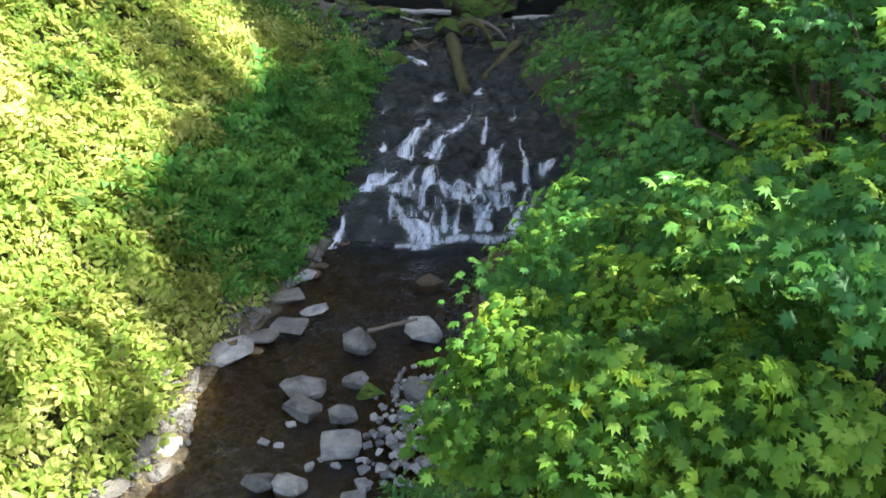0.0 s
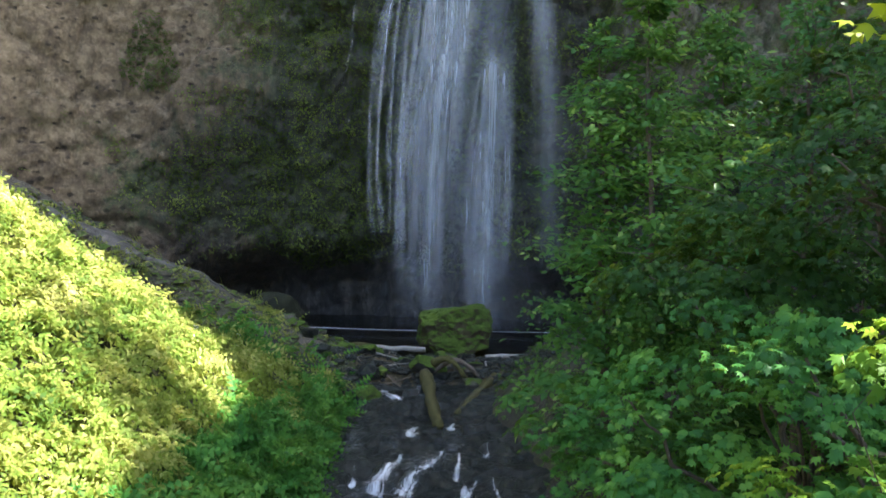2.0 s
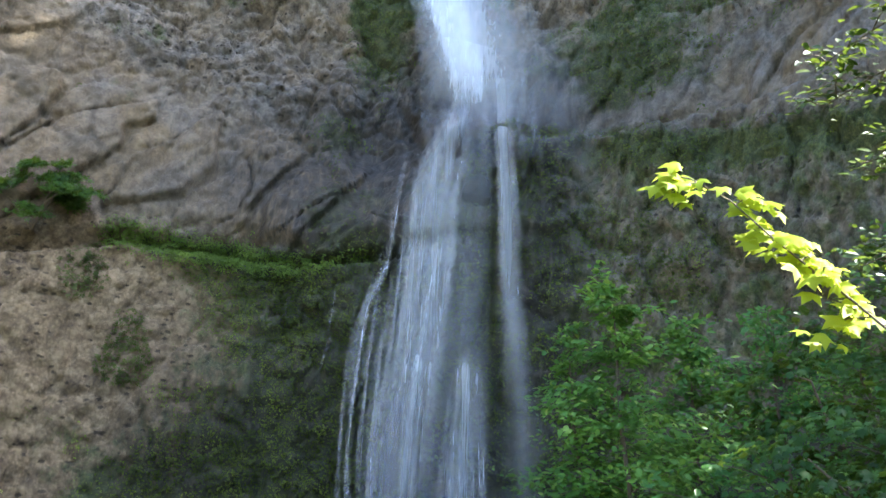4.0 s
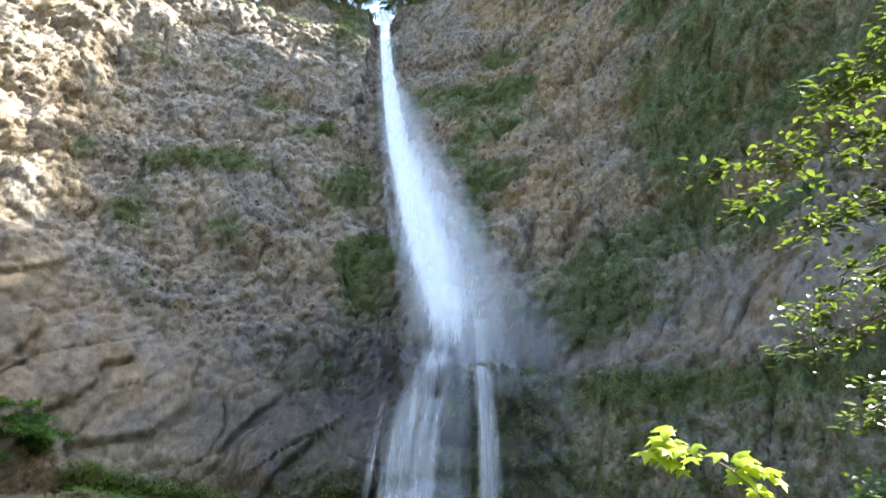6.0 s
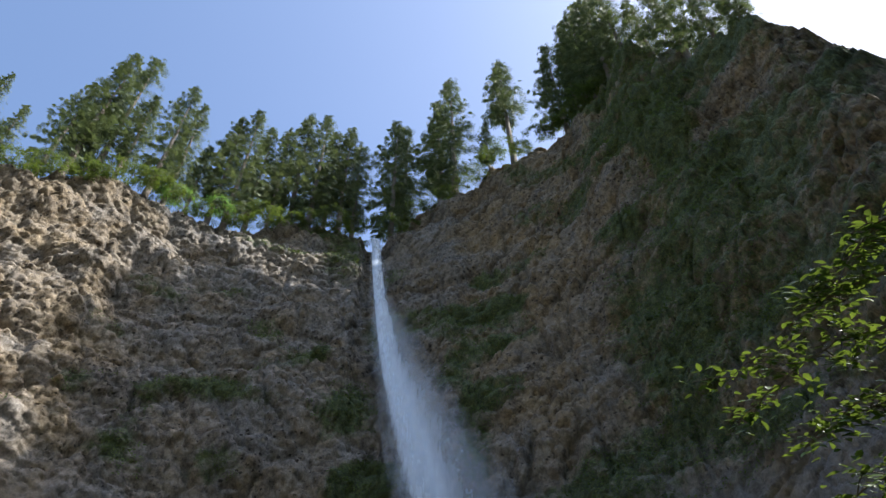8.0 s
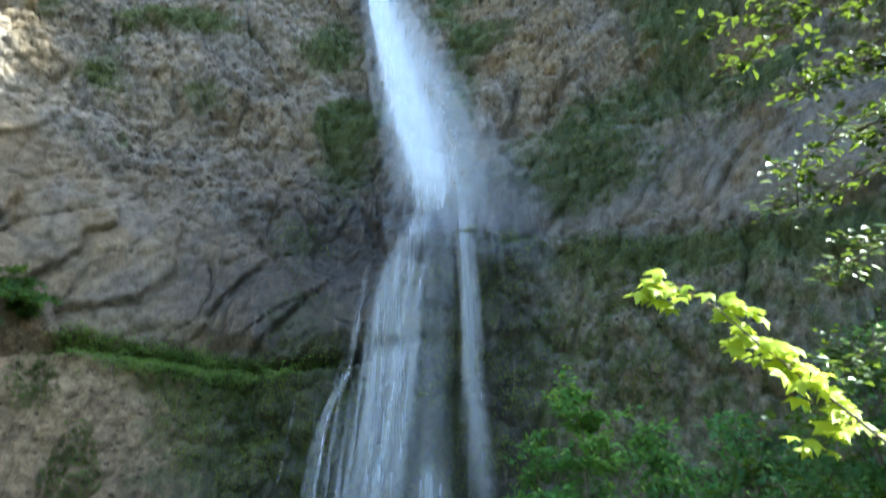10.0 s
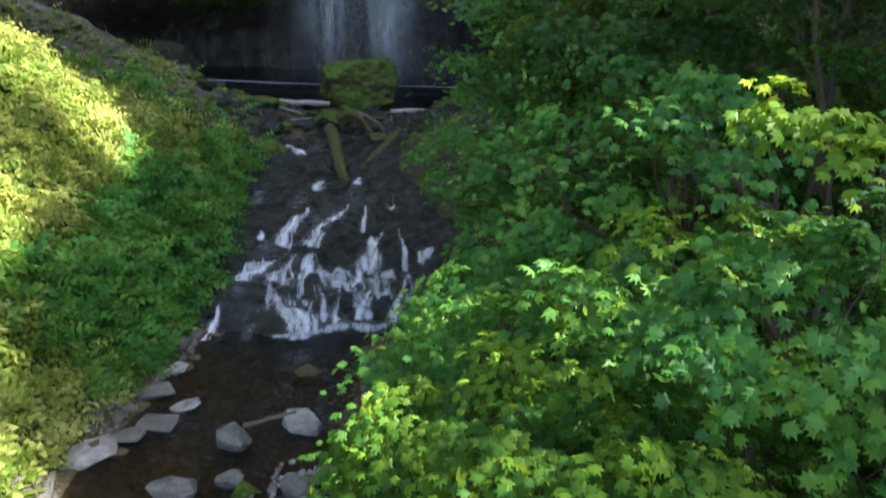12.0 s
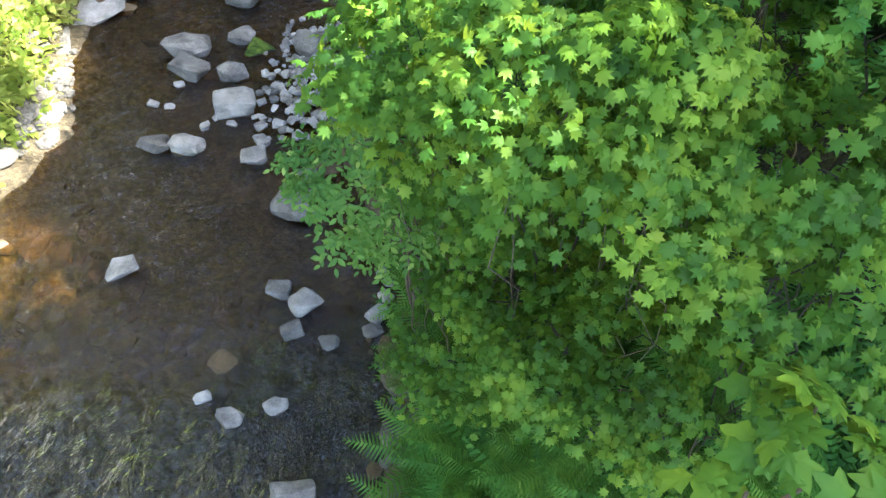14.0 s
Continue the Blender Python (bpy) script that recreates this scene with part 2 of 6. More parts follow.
M_SCRUB = leaf_material("cliff_scrub", (0.016, 0.026, 0.009), (0.036, 0.052, 0.018), (0.085, 0.1, 0.038), 0.22, 0.75)
# two darker copies of the leaf colours, with a thicket's inner shade painted in
M_THICKET_SHADE = leaf_material("thicket_shade_leaves", (0.01, 0.044, 0.015), (0.03, 0.11, 0.028), (0.085, 0.205, 0.042), 0.32, 0.42, 0.6, None, (0.28, 0.52, 0.08))
M_DEEP = leaf_material("shade_darkened_leaves", (0.006, 0.024, 0.007), (0.017, 0.058, 0.014), (0.055, 0.125, 0.024), 0.28, 0.42, 0.6)
M_ALDER = leaf_material("alder_leaves", (0.02, 0.075, 0.02), (0.052, 0.145, 0.032), (0.13, 0.25, 0.046), 0.36, 0.45, 0.35, (0.24, 0.34, 0.08), (0.36, 0.56, 0.08))
M_NEEDLE = leaf_material("fir_needles", (0.026, 0.042, 0.018), (0.058, 0.08, 0.034), (0.115, 0.135, 0.055), 0.22, 0.55, 0.15, None, (0.26, 0.32, 0.1))
M_BOULDERMOSS = rock_material("thick_moss", (0.018, 0.014, 0.009), (0.05, 0.04, 0.024), (0.1, 0.082, 0.05), 0.0, 0.33, 1.0)
M_BARK = bark_material("bark", (0.05, 0.04, 0.03), (0.16, 0.13, 0.1))
M_MOSSBARK = bark_material("mossy_bark", (0.05, 0.038, 0.024), (0.15, 0.11, 0.06), 0.95)
M_STEM = bark_material("maple_stem_bark", (0.018, 0.015, 0.01), (0.06, 0.05, 0.034))
M_DRIFT = bark_material("driftwood", (0.16, 0.15, 0.13), (0.45, 0.43, 0.39))
M_TWIG = bark_material("twig_bark", (0.07, 0.055, 0.04), (0.18, 0.14, 0.095))
M_ROCK = rock_material("creek_rock", (0.035, 0.034, 0.03), (0.15, 0.147, 0.135), (0.4, 0.39, 0.36), 0.0, 0.0, 1.8)
M_WETROCK = rock_material("wet_rock", (0.004, 0.005, 0.004), (0.011, 0.014, 0.011), (0.034, 0.04, 0.034), 1.15, 0.0, 1.6)
M_NUB = rock_material("wet_mossy_rock", (0.008, 0.01, 0.006), (0.02, 0.024, 0.014), (0.045, 0.055, 0.025), 0.4)
M_MOSSROCK = rock_material("mossy_rock", (0.012, 0.012, 0.011), (0.03, 0.028, 0.024), (0.07, 0.063, 0.055), 0.1, 0.36)


def cliff_material():
    """Basalt: knobbly grey-brown rubble above, smoother slabs and dry brown earth below; moss where the mask says it
    grows; shade of pits, holes and cracks is put into the colour.
    """
    k = Nodes("basalt")
    c = k.coords()
    warped = k.mix(0.06, c, k.n("ShaderNodeTexNoise", Vector=c, Scale=0.7, Detail=3.0).outputs[1])
    n_big, n_mid, n_fine = k.noise(c, 0.09, 5, 0.6), k.noise(k.coords((1, 1, 0.7)), 0.55, 9, 0.72, 0.5), k.noise(c, 3.4, 9, 0.75)
    streak = k.noise(k.coords((1.6, 1.6, 0.12)), 1.1, 6, 0.65, 0.3)
    pit = k.n("ShaderNodeTexVoronoi", Vector=c, Scale=1.25, Randomness=1.0)
    pit2 = k.n("ShaderNodeTexVoronoi", Vector=c, Scale=3.1, Randomness=1.0)
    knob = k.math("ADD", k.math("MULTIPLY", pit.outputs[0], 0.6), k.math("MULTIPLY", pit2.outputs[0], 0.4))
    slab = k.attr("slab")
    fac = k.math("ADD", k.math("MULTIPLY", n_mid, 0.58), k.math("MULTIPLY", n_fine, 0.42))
    # knobs lighter, the creases between them darker, as shade would make them
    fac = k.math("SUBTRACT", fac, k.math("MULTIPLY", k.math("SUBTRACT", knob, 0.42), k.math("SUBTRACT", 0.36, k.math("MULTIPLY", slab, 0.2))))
    fac = k.math("ADD", fac, k.math("ADD", k.math("MULTIPLY", k.math("SUBTRACT", streak, 0.5), 0.14), k.math("MULTIPLY", k.math("SUBTRACT", n_big, 0.5), 0.3)))
    tone = k.noise(k.coords((1, 1, 0.8)), 0.16, 4, 0.55, 0.4)
    grey = k.ramp(fac, [(0.24, (0.026, 0.023, 0.02)), (0.4, (0.108, 0.098, 0.087)), (0.54, (0.19, 0.174, 0.157)), (0.76, (0.31, 0.288, 0.264))])
    brown = k.ramp(fac, [(0.24, (0.036, 0.024, 0.016)), (0.42, (0.132, 0.097, 0.056)), (0.56, (0.222, 0.168, 0.1)), (0.76, (0.35, 0.276, 0.178))])
    warm = k.attr("warm")
    col = k.mix(k.math("ADD", warm, k.math("MULTIPLY", k.math("SUBTRACT", tone, 0.5), 2.6), True), grey, brown)
    # scattered holes painted dark with the shade they would hold
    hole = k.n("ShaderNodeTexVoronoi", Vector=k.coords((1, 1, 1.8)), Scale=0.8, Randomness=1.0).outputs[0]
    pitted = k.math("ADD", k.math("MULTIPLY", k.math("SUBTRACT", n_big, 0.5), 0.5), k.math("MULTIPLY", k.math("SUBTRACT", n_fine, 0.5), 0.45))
    hole_shade = k.ramp(k.math("ADD", hole, pitted), [(0.12, (0.2, 0.19, 0.18)), (0.24, (1, 1, 1))])
    col = k.mix(k.math("SUBTRACT", 1.0, k.math("MULTIPLY", slab, 0.8)), col, k.mix(1.0, col, hole_shade, "MULTIPLY"))
    # cracks darkened in colour for the shade deep inside them
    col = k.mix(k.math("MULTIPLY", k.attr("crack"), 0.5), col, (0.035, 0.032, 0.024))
    # wet holds spray damp and the painted shade of the overhang
    wet = k.attr("wet")
    wet = k.math("MULTIPLY", wet, k.math("ADD", 0.85, k.math("MULTIPLY", k.math("SUBTRACT", streak, 0.45), 3.2)), True)
    col = k.mix(wet, col, k.mix(1.0, col, (0.12, 0.12, 0.125), "MULTIPLY"))
    moss = k.attr("moss")
    mn = k.noise(c, 0.55, 8, 0.75)
    mm = k.math("ADD", moss, k.math("MULTIPLY", k.math("SUBTRACT", mn, 0.5), 1.5))
    mm = k.math("ADD", mm, k.math("MULTIPLY", k.math("SUBTRACT", streak, 0.5), 0.3))
    mcol = k.ramp(k.math("ADD", k.math("MULTIPLY", n_fine, 0.7), k.math("MULTIPLY", n_mid, 0.3)), [(0.33, (0.015, 0.02, 0.009)), (0.49, (0.055, 0.072, 0.027)), (0.68, (0.16, 0.185, 0.064))])
    mcol = k.mix(wet, mcol, k.mix(1.0, mcol, (0.34, 0.32, 0.28), "MULTIPLY"))
    col = k.mix(k.ramp(mm, [(0.36, (0, 0, 0)), (0.66, (1, 1, 1))]), col, mcol)
    k.put(k.b, "Base Color", col)
    k.put(k.b, "Roughness", k.math("SUBTRACT", 0.92, k.math("MULTIPLY", wet, 0.4)))
    h = k.math("ADD", k.math("MULTIPLY", n_mid, 1.2), k.math("ADD", k.math("MULTIPLY", n_fine, 0.45), k.math("MULTIPLY", knob, k.math("SUBTRACT", -0.6, k.math("MULTIPLY", slab, -0.5)))))
    k.bump(h, 0.85, 0.36)
    return k.mat


def ground_material():
    k = Nodes("bank_soil")
    c = k.coords()
    n1, n2 = k.noise(c, 0.7, 8, 0.65), k.noise(c, 9, 8, 0.7)
    soil = k.ramp(n2, [(0.3, (0.012, 0.01, 0.007)), (0.5, (0.035, 0.029, 0.02)), (0.7, (0.085, 0.073, 0.052))])
    scree = k.ramp(n2, [(0.32, (0.028, 0.024, 0.017)), (0.5, (0.1, 0.09, 0.068)), (0.68, (0.24, 0.22, 0.18))])
    moss = k.ramp(n2, [(0.3, (0.02, 0.035, 0.008)), (0.7, (0.08, 0.105, 0.02))])
    col = k.mix(k.ramp(n1, [(0.45, (0, 0, 0)), (0.6, (1, 1, 1))]), soil, moss)
    col = k.mix(k.attr("scree"), col, scree)
    peb = k.n("ShaderNodeTexVoronoi", Vector=c, Scale=8.0, Randomness=1.0)
    pebc = k.n("ShaderNodeSeparateColor", Color=peb.outputs[1]).outputs[0]
    bed = k.ramp(k.math("ADD", k.math("MULTIPLY", n2, 0.42), k.math("ADD", k.math("MULTIPLY", n1, 0.42), k.math("MULTIPLY", pebc, 0.16))), [(0.3, (0.026, 0.02, 0.01)), (0.5, (0.088, 0.068, 0.035)), (0.68, (0.21, 0.17, 0.095))])
    col = k.mix(k.attr("bed"), col, bed)
    k.put(k.b, "Base Color", col)
    k.put(k.b, "Roughness", 0.9)
    k.bump(k.math("ADD", n2, n1), 0.9, 0.25)
    return k.mat


def water_material():
    """Clear shallow water: mirror at a low angle, the brown bed seen through it."""
    k = Nodes("creek_water")
    c = k.coords((1.0, 0.7, 1.0))
    n1, n2 = k.noise(c, 3.2, 4, 0.6, 1.6), k.noise(c, 10.0, 3, 0.55, 1.2)
    rough_patch = k.attr("riffle")
    amp = k.math("ADD", 0.2, k.math("MULTIPLY", rough_patch, 0.85))
    h = k.math("MULTIPLY", k.math("ADD", k.math("MULTIPLY", n1, 1.0), k.math("MULTIPLY", n2, 0.4)), amp)
    k.put(k.b, "Base Color", (0.55, 0.42, 0.26, 1))
    k.put(k.b, "Roughness", 0.03)
    k.put(k.b, "IOR", 1.33)
    bump = k.bump(h, 0.8, 0.35)
    gl = k.n("ShaderNodeBsdfGlossy", Color=(0.85, 0.92, 1.0, 1), Roughness=0.03, Normal=bump)
    tr = k.n("ShaderNodeBsdfTransparent", Color=k.mix(rough_patch, (0.6, 0.47, 0.24), (0.06, 0.055, 0.05)))
    fr = k.n("ShaderNodeFresnel", IOR=1.4, Normal=bump)
    mx = k.n("ShaderNodeMixShader", i0=k.math("ADD", fr.outputs[0], k.math("MULTIPLY", rough_patch, 0.03)))
    k.t.links.new(tr.outputs[0], mx.inputs[1])
    k.t.links.new(gl.outputs[0], mx.inputs[2])
    k.t.links.new(mx.outputs[0], k.out.inputs["Surface"])
    return k.mat


def foam_material(name, stretch, density, sharp=0.12, alpha=1.0, scale=1.0, tone=(0.74, 0.8, 0.88)):
    """Falling white water: streaks along its run, gaps between them; 'dens' thins it at the rims."""
    k = Nodes(name)
    uv = k.n("ShaderNodeCombineXYZ", i0=k.attr("across"), i1=k.math("MULTIPLY", k.attr("along"), stretch), i2=0.0).outputs[0]
    n1, n2 = k.noise(uv, 1.6 * scale, 5, 0.62, 0.3), k.noise(uv, 6.0 * scale, 4, 0.6, 0.2)
    f = k.math("ADD", k.math("MULTIPLY", n1, 0.6), k.math("MULTIPLY", n2, 0.4))
    f = k.math("ADD", f, k.math("MULTIPLY", k.math("SUBTRACT", k.attr("dens"), 1.0), 0.42))
    cover = k.ramp(f, [(0.56 - density * 0.25 - sharp, (0, 0, 0)), (0.56 - density * 0.25 + sharp, (1, 1, 1))])
    k.put(k.b, "Base Color", (*tone, 1))
    k.put(k.b, "Roughness", 0.5)
    tl = k.n("ShaderNodeBsdfTranslucent", Color=(0.82, 0.87, 0.92, 1))
    m0 = k.n("ShaderNodeMixShader", i0=0.4)
    k.t.links.new(k.b.outputs[0], m0.inputs[1])
    k.t.links.new(tl.outputs[0], m0.inputs[2])
    tr = k.n("ShaderNodeBsdfTransparent")
    mx = k.n("ShaderNodeMixShader", i0=k.math("MULTIPLY", cover, alpha))
    k.t.links.new(tr.outputs[0], mx.inputs[1])
    k.t.links.new(m0.outputs[0], mx.inputs[2])
    k.t.links.new(mx.outputs[0], k.out.inputs["Surface"])
    return k.mat


M_SCREE = rock_material("scree_stone", (0.03, 0.027, 0.021), (0.085, 0.078, 0.062), (0.21, 0.195, 0.16), 0.0, 0.1)
M_SHORE = rock_material("shore_stone", (0.04, 0.038, 0.034), (0.12, 0.115, 0.1), (0.26, 0.25, 0.22))
M_BEDSTONE = rock_material("bed_stone", (0.03, 0.022, 0.012), (0.09, 0.065, 0.035), (0.2, 0.15, 0.085))
M_GRAVEL = rock_material("path_gravel", (0.06, 0.058, 0.052), (0.15, 0.146, 0.134), (0.29, 0.282, 0.265), 0.0, 0.0, 1.2)
M_CLIFF, M_GROUND, M_WATER = cliff_material(), ground_material(), water_material()
M_FALL = foam_material("falling_water", 0.10, 0.62, 0.16, 0.9, 1.0)
M_VEIL = foam_material("thin_water_veil", 0.012, 0.1, 0.34, 0.36, 0.6)
M_SOFT = foam_material("soft_stream", 0.03, 0.4, 0.4, 0.62, 0.6)
M_STREAM = foam_material("streaked_water", 0.03, 0.08, 0.3, 0.66, 1.0)
M_STRAND = foam_material("broken_strand", 0.1, 0.2, 0.4, 0.5, 0.9)
M_MIST = foam_material("spray", 0.35, 0.55, 0.45, 0.42, 0.3)
M_SPRAY = foam_material("falling_spray", 0.12, 0.6, 0.42, 0.75, 0.7)
M_HAZE = foam_material("pool_spray", 0.35, 0.4, 0.4, 0.1, 0.3)
M_FOAM = foam_material("cascade_foam", 0.5, 0.06, 0.24, 0.97, 7.0, (0.86, 0.9, 0.94))


# ---- the lie of the land ----
LEFT = ([-40, 0, 5, 10, 12.4, 13.6, 16, 18, 20.4, 25, 30, 37, 43, 50, 56, 60, 67, 90], [-10, -9.3, -9, -8.6, -8.2, -7.3, -7.9, -7.8, -7.2, -6.3, -5.9, -6.3, -6.0, -7.0, -12, -15, -17, -20])
RIGHT = ([-40, 0, 5, 7.5, 9.6, 11.4, 14, 19, 23, 27, 31, 36, 40, 45, 50, 56, 60, 67, 90], [0.2, 0.2, 0.2, 0.3, 0.7, -0.2, -0.9, -0.6, 0.1, 1.4, 2.6, 2.4, 0.6, 1.0, 3.0, 8, 11, 13, 16])
CREEK = ([-40, 2, 5.0, 8.6, 26, 27.2, 29.6, 30.3, 33, 33.6, 36.5, 37.1, 41, 42.2, 44, 49, 51, 90], [-0.7, -0.35, -0.3, 0.0, 0.0, 0.45, 0.6, 1.05, 1.2, 1.5, 1.65, 1.9, 2.1, 2.55, 2.7, 2.85, 3.0, 3.0])


def creek_z(y):
    return np.interp(y, *CREEK)


def bed_depth(x, y):
    """How far inside the creek's shores a place lies, in metres; negative on the banks."""
    return np.minimum(x - np.interp(y, *LEFT), np.interp(y, *RIGHT) - x)


def land(x, y):
    xl, xr, zc = np.interp(y, *LEFT), np.interp(y, *RIGHT), creek_z(y)
    s, r = np.maximum(xl - x, 0), np.maximum(x - xr, 0)
    wob = fbm(x * 0.22, y * 0.22, x * 0 + 3.1, 5, 4) - 0.5
    kl = np.interp(y, [0, 10, 25, 31, 35, 40, 45, 50, 55, 60, 70], [0.8, 0.85, 0.84, 0.82, 0.70, 0.52, 0.37, 0.40, 0.48, 0.56, 0.6])
    left = 0.25 * sstep(0, 0.6, s) + kl * np.maximum(s - 0.5, 0) + 1.6 * wob * sstep(1, 6, s)
    left = left - np.maximum(left - 26, 0) * 0.5
    kr = np.interp(y, [0, 12, 25, 45, 60], [0.85, 0.85, 0.8, 0.6, 0.45])
    right = 0.3 * sstep(0, 0.5, r) + kr * np.maximum(r - 0.4, 0) + 1.4 * wob * sstep(1, 5, r)
    right = right - np.maximum(right - 24, 0) * 0.6
    inside = bed_depth(x, y)
    dip = -0.45 * sstep(0, 1.6, inside) * (1 - 0.7 * sstep(26, 27, y) * (1 - sstep(43, 45, y))) - 0.9 * sstep(51, 54, y) * sstep(0, 2, inside)
    dip = dip - 0.9 * sstep(26.0, 27.0, y) * (1 - sstep(42.5, 44, y)) * sstep(-0.6, 0.2, inside)
    dam = 0.75 * sstep(44, 47, y) * (1 - sstep(52.5, 55, y)) * (0.4 + 1.2 * vnoise(x * 0.5, y * 0.5, x * 0 + 7.7, 9))
    dam = dam * (1 - 0.9 * np.exp(-((x + 4.4) / 0.9) ** 2) * (y < 46.5))
    grit = (fbm(x * 1.3, y * 1.3, x * 0 + 1.7, 15, 3) - 0.5) * (0.35 + 0.2 * sstep(0, 2, -inside))
    near = 1 / (1 + (np.hypot(x, y - 30) / 140) ** 6)
    return zc + (left + right + dip + dam + grit) * near


def spaced(fine0, fine1, step, far):
    mid = np.arange(fine0, fine1 + step / 2, step)
    grow = step * np.cumsum(1.22 ** np.arange(1, 80))
    grow = np.append(grow[grow < far], far)
    return np.concatenate([(fine0 - grow)[::-1], mid, fine1 + grow])


gx, gy = spaced(-34, 16, 0.3, 3000), spaced(2, 66, 0.3, 3000)
X, Y = np.meshgrid(gx, gy)
Z = land(X, Y)
inside = bed_depth(X, Y)
scree = sstep(-0.1, 0.25, fbm(X * 0.3, Y * 0.3, X * 0, 31, 3) - 0.5 + 0.9 * sstep(47, 53, Y + 0.25 * X * 0) * sstep(0, 1, -inside) * (X < -8))
scree = np.maximum(scree, np.exp(-((Y - 55.5) / 2.6) ** 2) * (X < -13) * (X > -60))
bedm = sstep(-0.9, 0.2, inside) * (Y < 58)
ground = new("ground", mesh_from("ground", np.stack([X, Y, Z], -1).reshape(-1, 3), grid_faces(len(gy), len(gx)), M_GROUND, True, {"scree": scree * (X < 0), "bed": bedm}))
tagged(ground, "brown soil banks, scree and stony creek bed", "ground", kind="structure")

# a light gravel path along the foot of the cliff
PATH_LINE = ([-46, -40, -33, -27, -23, -18, -14], [54.5, 54, 52.6, 51.6, 51, 50.4, 50])
pxs = np.linspace(-46, -15, 150)
pus = np.linspace(-1, 1, 9)
Xp, Up = np.meshgrid(pxs, pus, indexing="ij")
Yp = np.interp(Xp, *PATH_LINE) + Up * np.interp(Xp, [-46, -27, -20, -15], [2.8, 2.0, 0.9, 0.1]) + 1.1 * (fbm(Xp * 0.5, Up * 0.8, Xp * 0, 35, 3) - 0.5)
gravel_path = new("gravel_path", mesh_from("gravel_path", np.stack([Xp, Yp, land(Xp, Yp) + 0.1 - 0.16 * np.abs(Up) ** 5], -1).reshape(-1, 3), grid_faces(len(pxs), len(pus)), M_GRAVEL))
tagged(gravel_path, "pale grey gravel path at the cliff foot", "path", kind="structure")

# ---- the cliff: an amphitheatre of basalt round the plunge pool ----
BASE = ([-110, -75, -60, -46, -32, -15, 0, 10, 20, 30, 45, 60, 80, 110], [44, 56, 66, 71, 70, 69, 67, 67, 62, 55, 46, 40, 36, 34])
BRIM = ([-110, -75, -60, -46, -32, -15, -7, 0, 15, 28, 45, 60, 80, 110], [76, 84, 90, 95, 100, 103, 105, 104, 94, 80, 66, 58, 52, 50])
# past az 53 the brim is out of view, its heights set to shape sunlight
SKYLINE = ([-110, -60, -46, -35, -24.5, -14.4, -8.8, -7.9, -6.2, -5.2, -2.2, 7.5, 14.8, 23.7, 28.5, 31, 35, 39, 42, 46, 50, 53, 55, 59, 61, 64, 67, 71, 75, 81, 83, 86, 88, 90, 96, 110],
           [44, 46, 48.9, 52.4, 52.2, 53.4, 53.4, 52.3, 52.3, 53.2, 54.3, 58.3, 59.5, 61.2, 63.4, 63.0, 61.2, 60.6, 60.4, 60.5, 58, 53.5, 48.6, 48.6, 49, 49.6, 50.8, 50.9, 47.3, 47.0, 46.3, 46.3, 48.2, 49, 49, 49])


def brim(az):
    d = np.interp(az, *BRIM)
    return d, EYE[2] + d * np.tan(np.radians(np.interp(az, *SKYLINE)))


def brim_bump(az):
    az = np.asarray(az, float)
    return (fbm(az * 0.35, az * 0, az * 0, 77, 4) - 0.5) * 5 * (np.abs(az + 7) > 2)


def cliff_at(az, z):
    """How far from the camera's foot the face stands, in the direction az (degrees, to the right) and at the height z, before its roughness."""
    d0, (d1, zt) = np.interp(az, *BASE), brim(az)
    el_l = np.interp(az, [-60, -32, -24, -12, -5, 2, 8], [14, 16.2, 18.4, 17.8, 18.8, 21, 22])
    el_r = np.interp(az, [-10, 2, 5, 12, 15, 30, 60], [31, 28.6, 27.5, 26, 26.6, 29, 31])
    zl, zr = EYE[2] + d0 * np.tan(np.radians(el_l)), EYE[2] + (d0 + 5) * np.tan(np.radians(el_r))
    t = np.clip((z - zl) / (zt - zl), 0, 1)
    d = d0 + (d1 - d0 - 7) * t ** 1.1 + np.clip((z - 8) / 30, 0, 1) * 1.5
    wl, wr = sstep(-60, -40, az) * (1 - sstep(-6, 1, az)), sstep(1, 5, az)
    d = d + wl * (4.5 * sstep(-0.4, 0.3, z - zl) - 3.4 * sstep(-17, -11, az) * sstep(0.6, 1.6, z - zl) * (1 - sstep(3, 16, z - zl)))
    d = d + wr * (5.0 * sstep(-1.5, 1.2, z - zr)) + (1 - wl) * (1 - wr) * 4 * sstep(-3, 3, z - zr)
    d = d + 2.5 * sstep(-2, 3, z - (zt - 30))
    cave = sstep(-22, -15, az) * (1 - sstep(9, 15, az))
    d = d + cave * 6.5 * (1 - sstep(6.5, 11.5, z + 0.12 * np.abs(az + 4)))
    return d


az = np.concatenate([np.linspace(-110, -50, 24)[:-1], np.linspace(-50, 52, 540), np.linspace(52, 110, 56)[1:]])
v = np.linspace(0, 1, 440)
A, V = np.meshgrid(az, v)
D1, ZT = brim(A)
ZT = ZT + brim_bump(A)
CZ = -3 + V * (ZT + 3)
CD = cliff_at(A, CZ)
sx, sy = np.sin(np.radians(A)), np.cos(np.radians(A))
px, py, pz = sx * CD, sy * CD, CZ
upper = sstep(38, 60, CZ)
lump = (fbm(px / 22, py / 22, pz / 22, 41, 3) - 0.5) * 7
rib = (fbm(px / 6, py / 6, pz / 11, 43, 3) - 0.5) * 2.2
edge, pick = cells(px / 2.6, py / 2.6, pz / 1.8, 51)
edge2, pick2 = cells(px / 1.5, py / 1.5, pz / 1.3, 61)
edge3, pick3 = cells(px / 8.0, py / 8.0, pz / 13.0, 65)
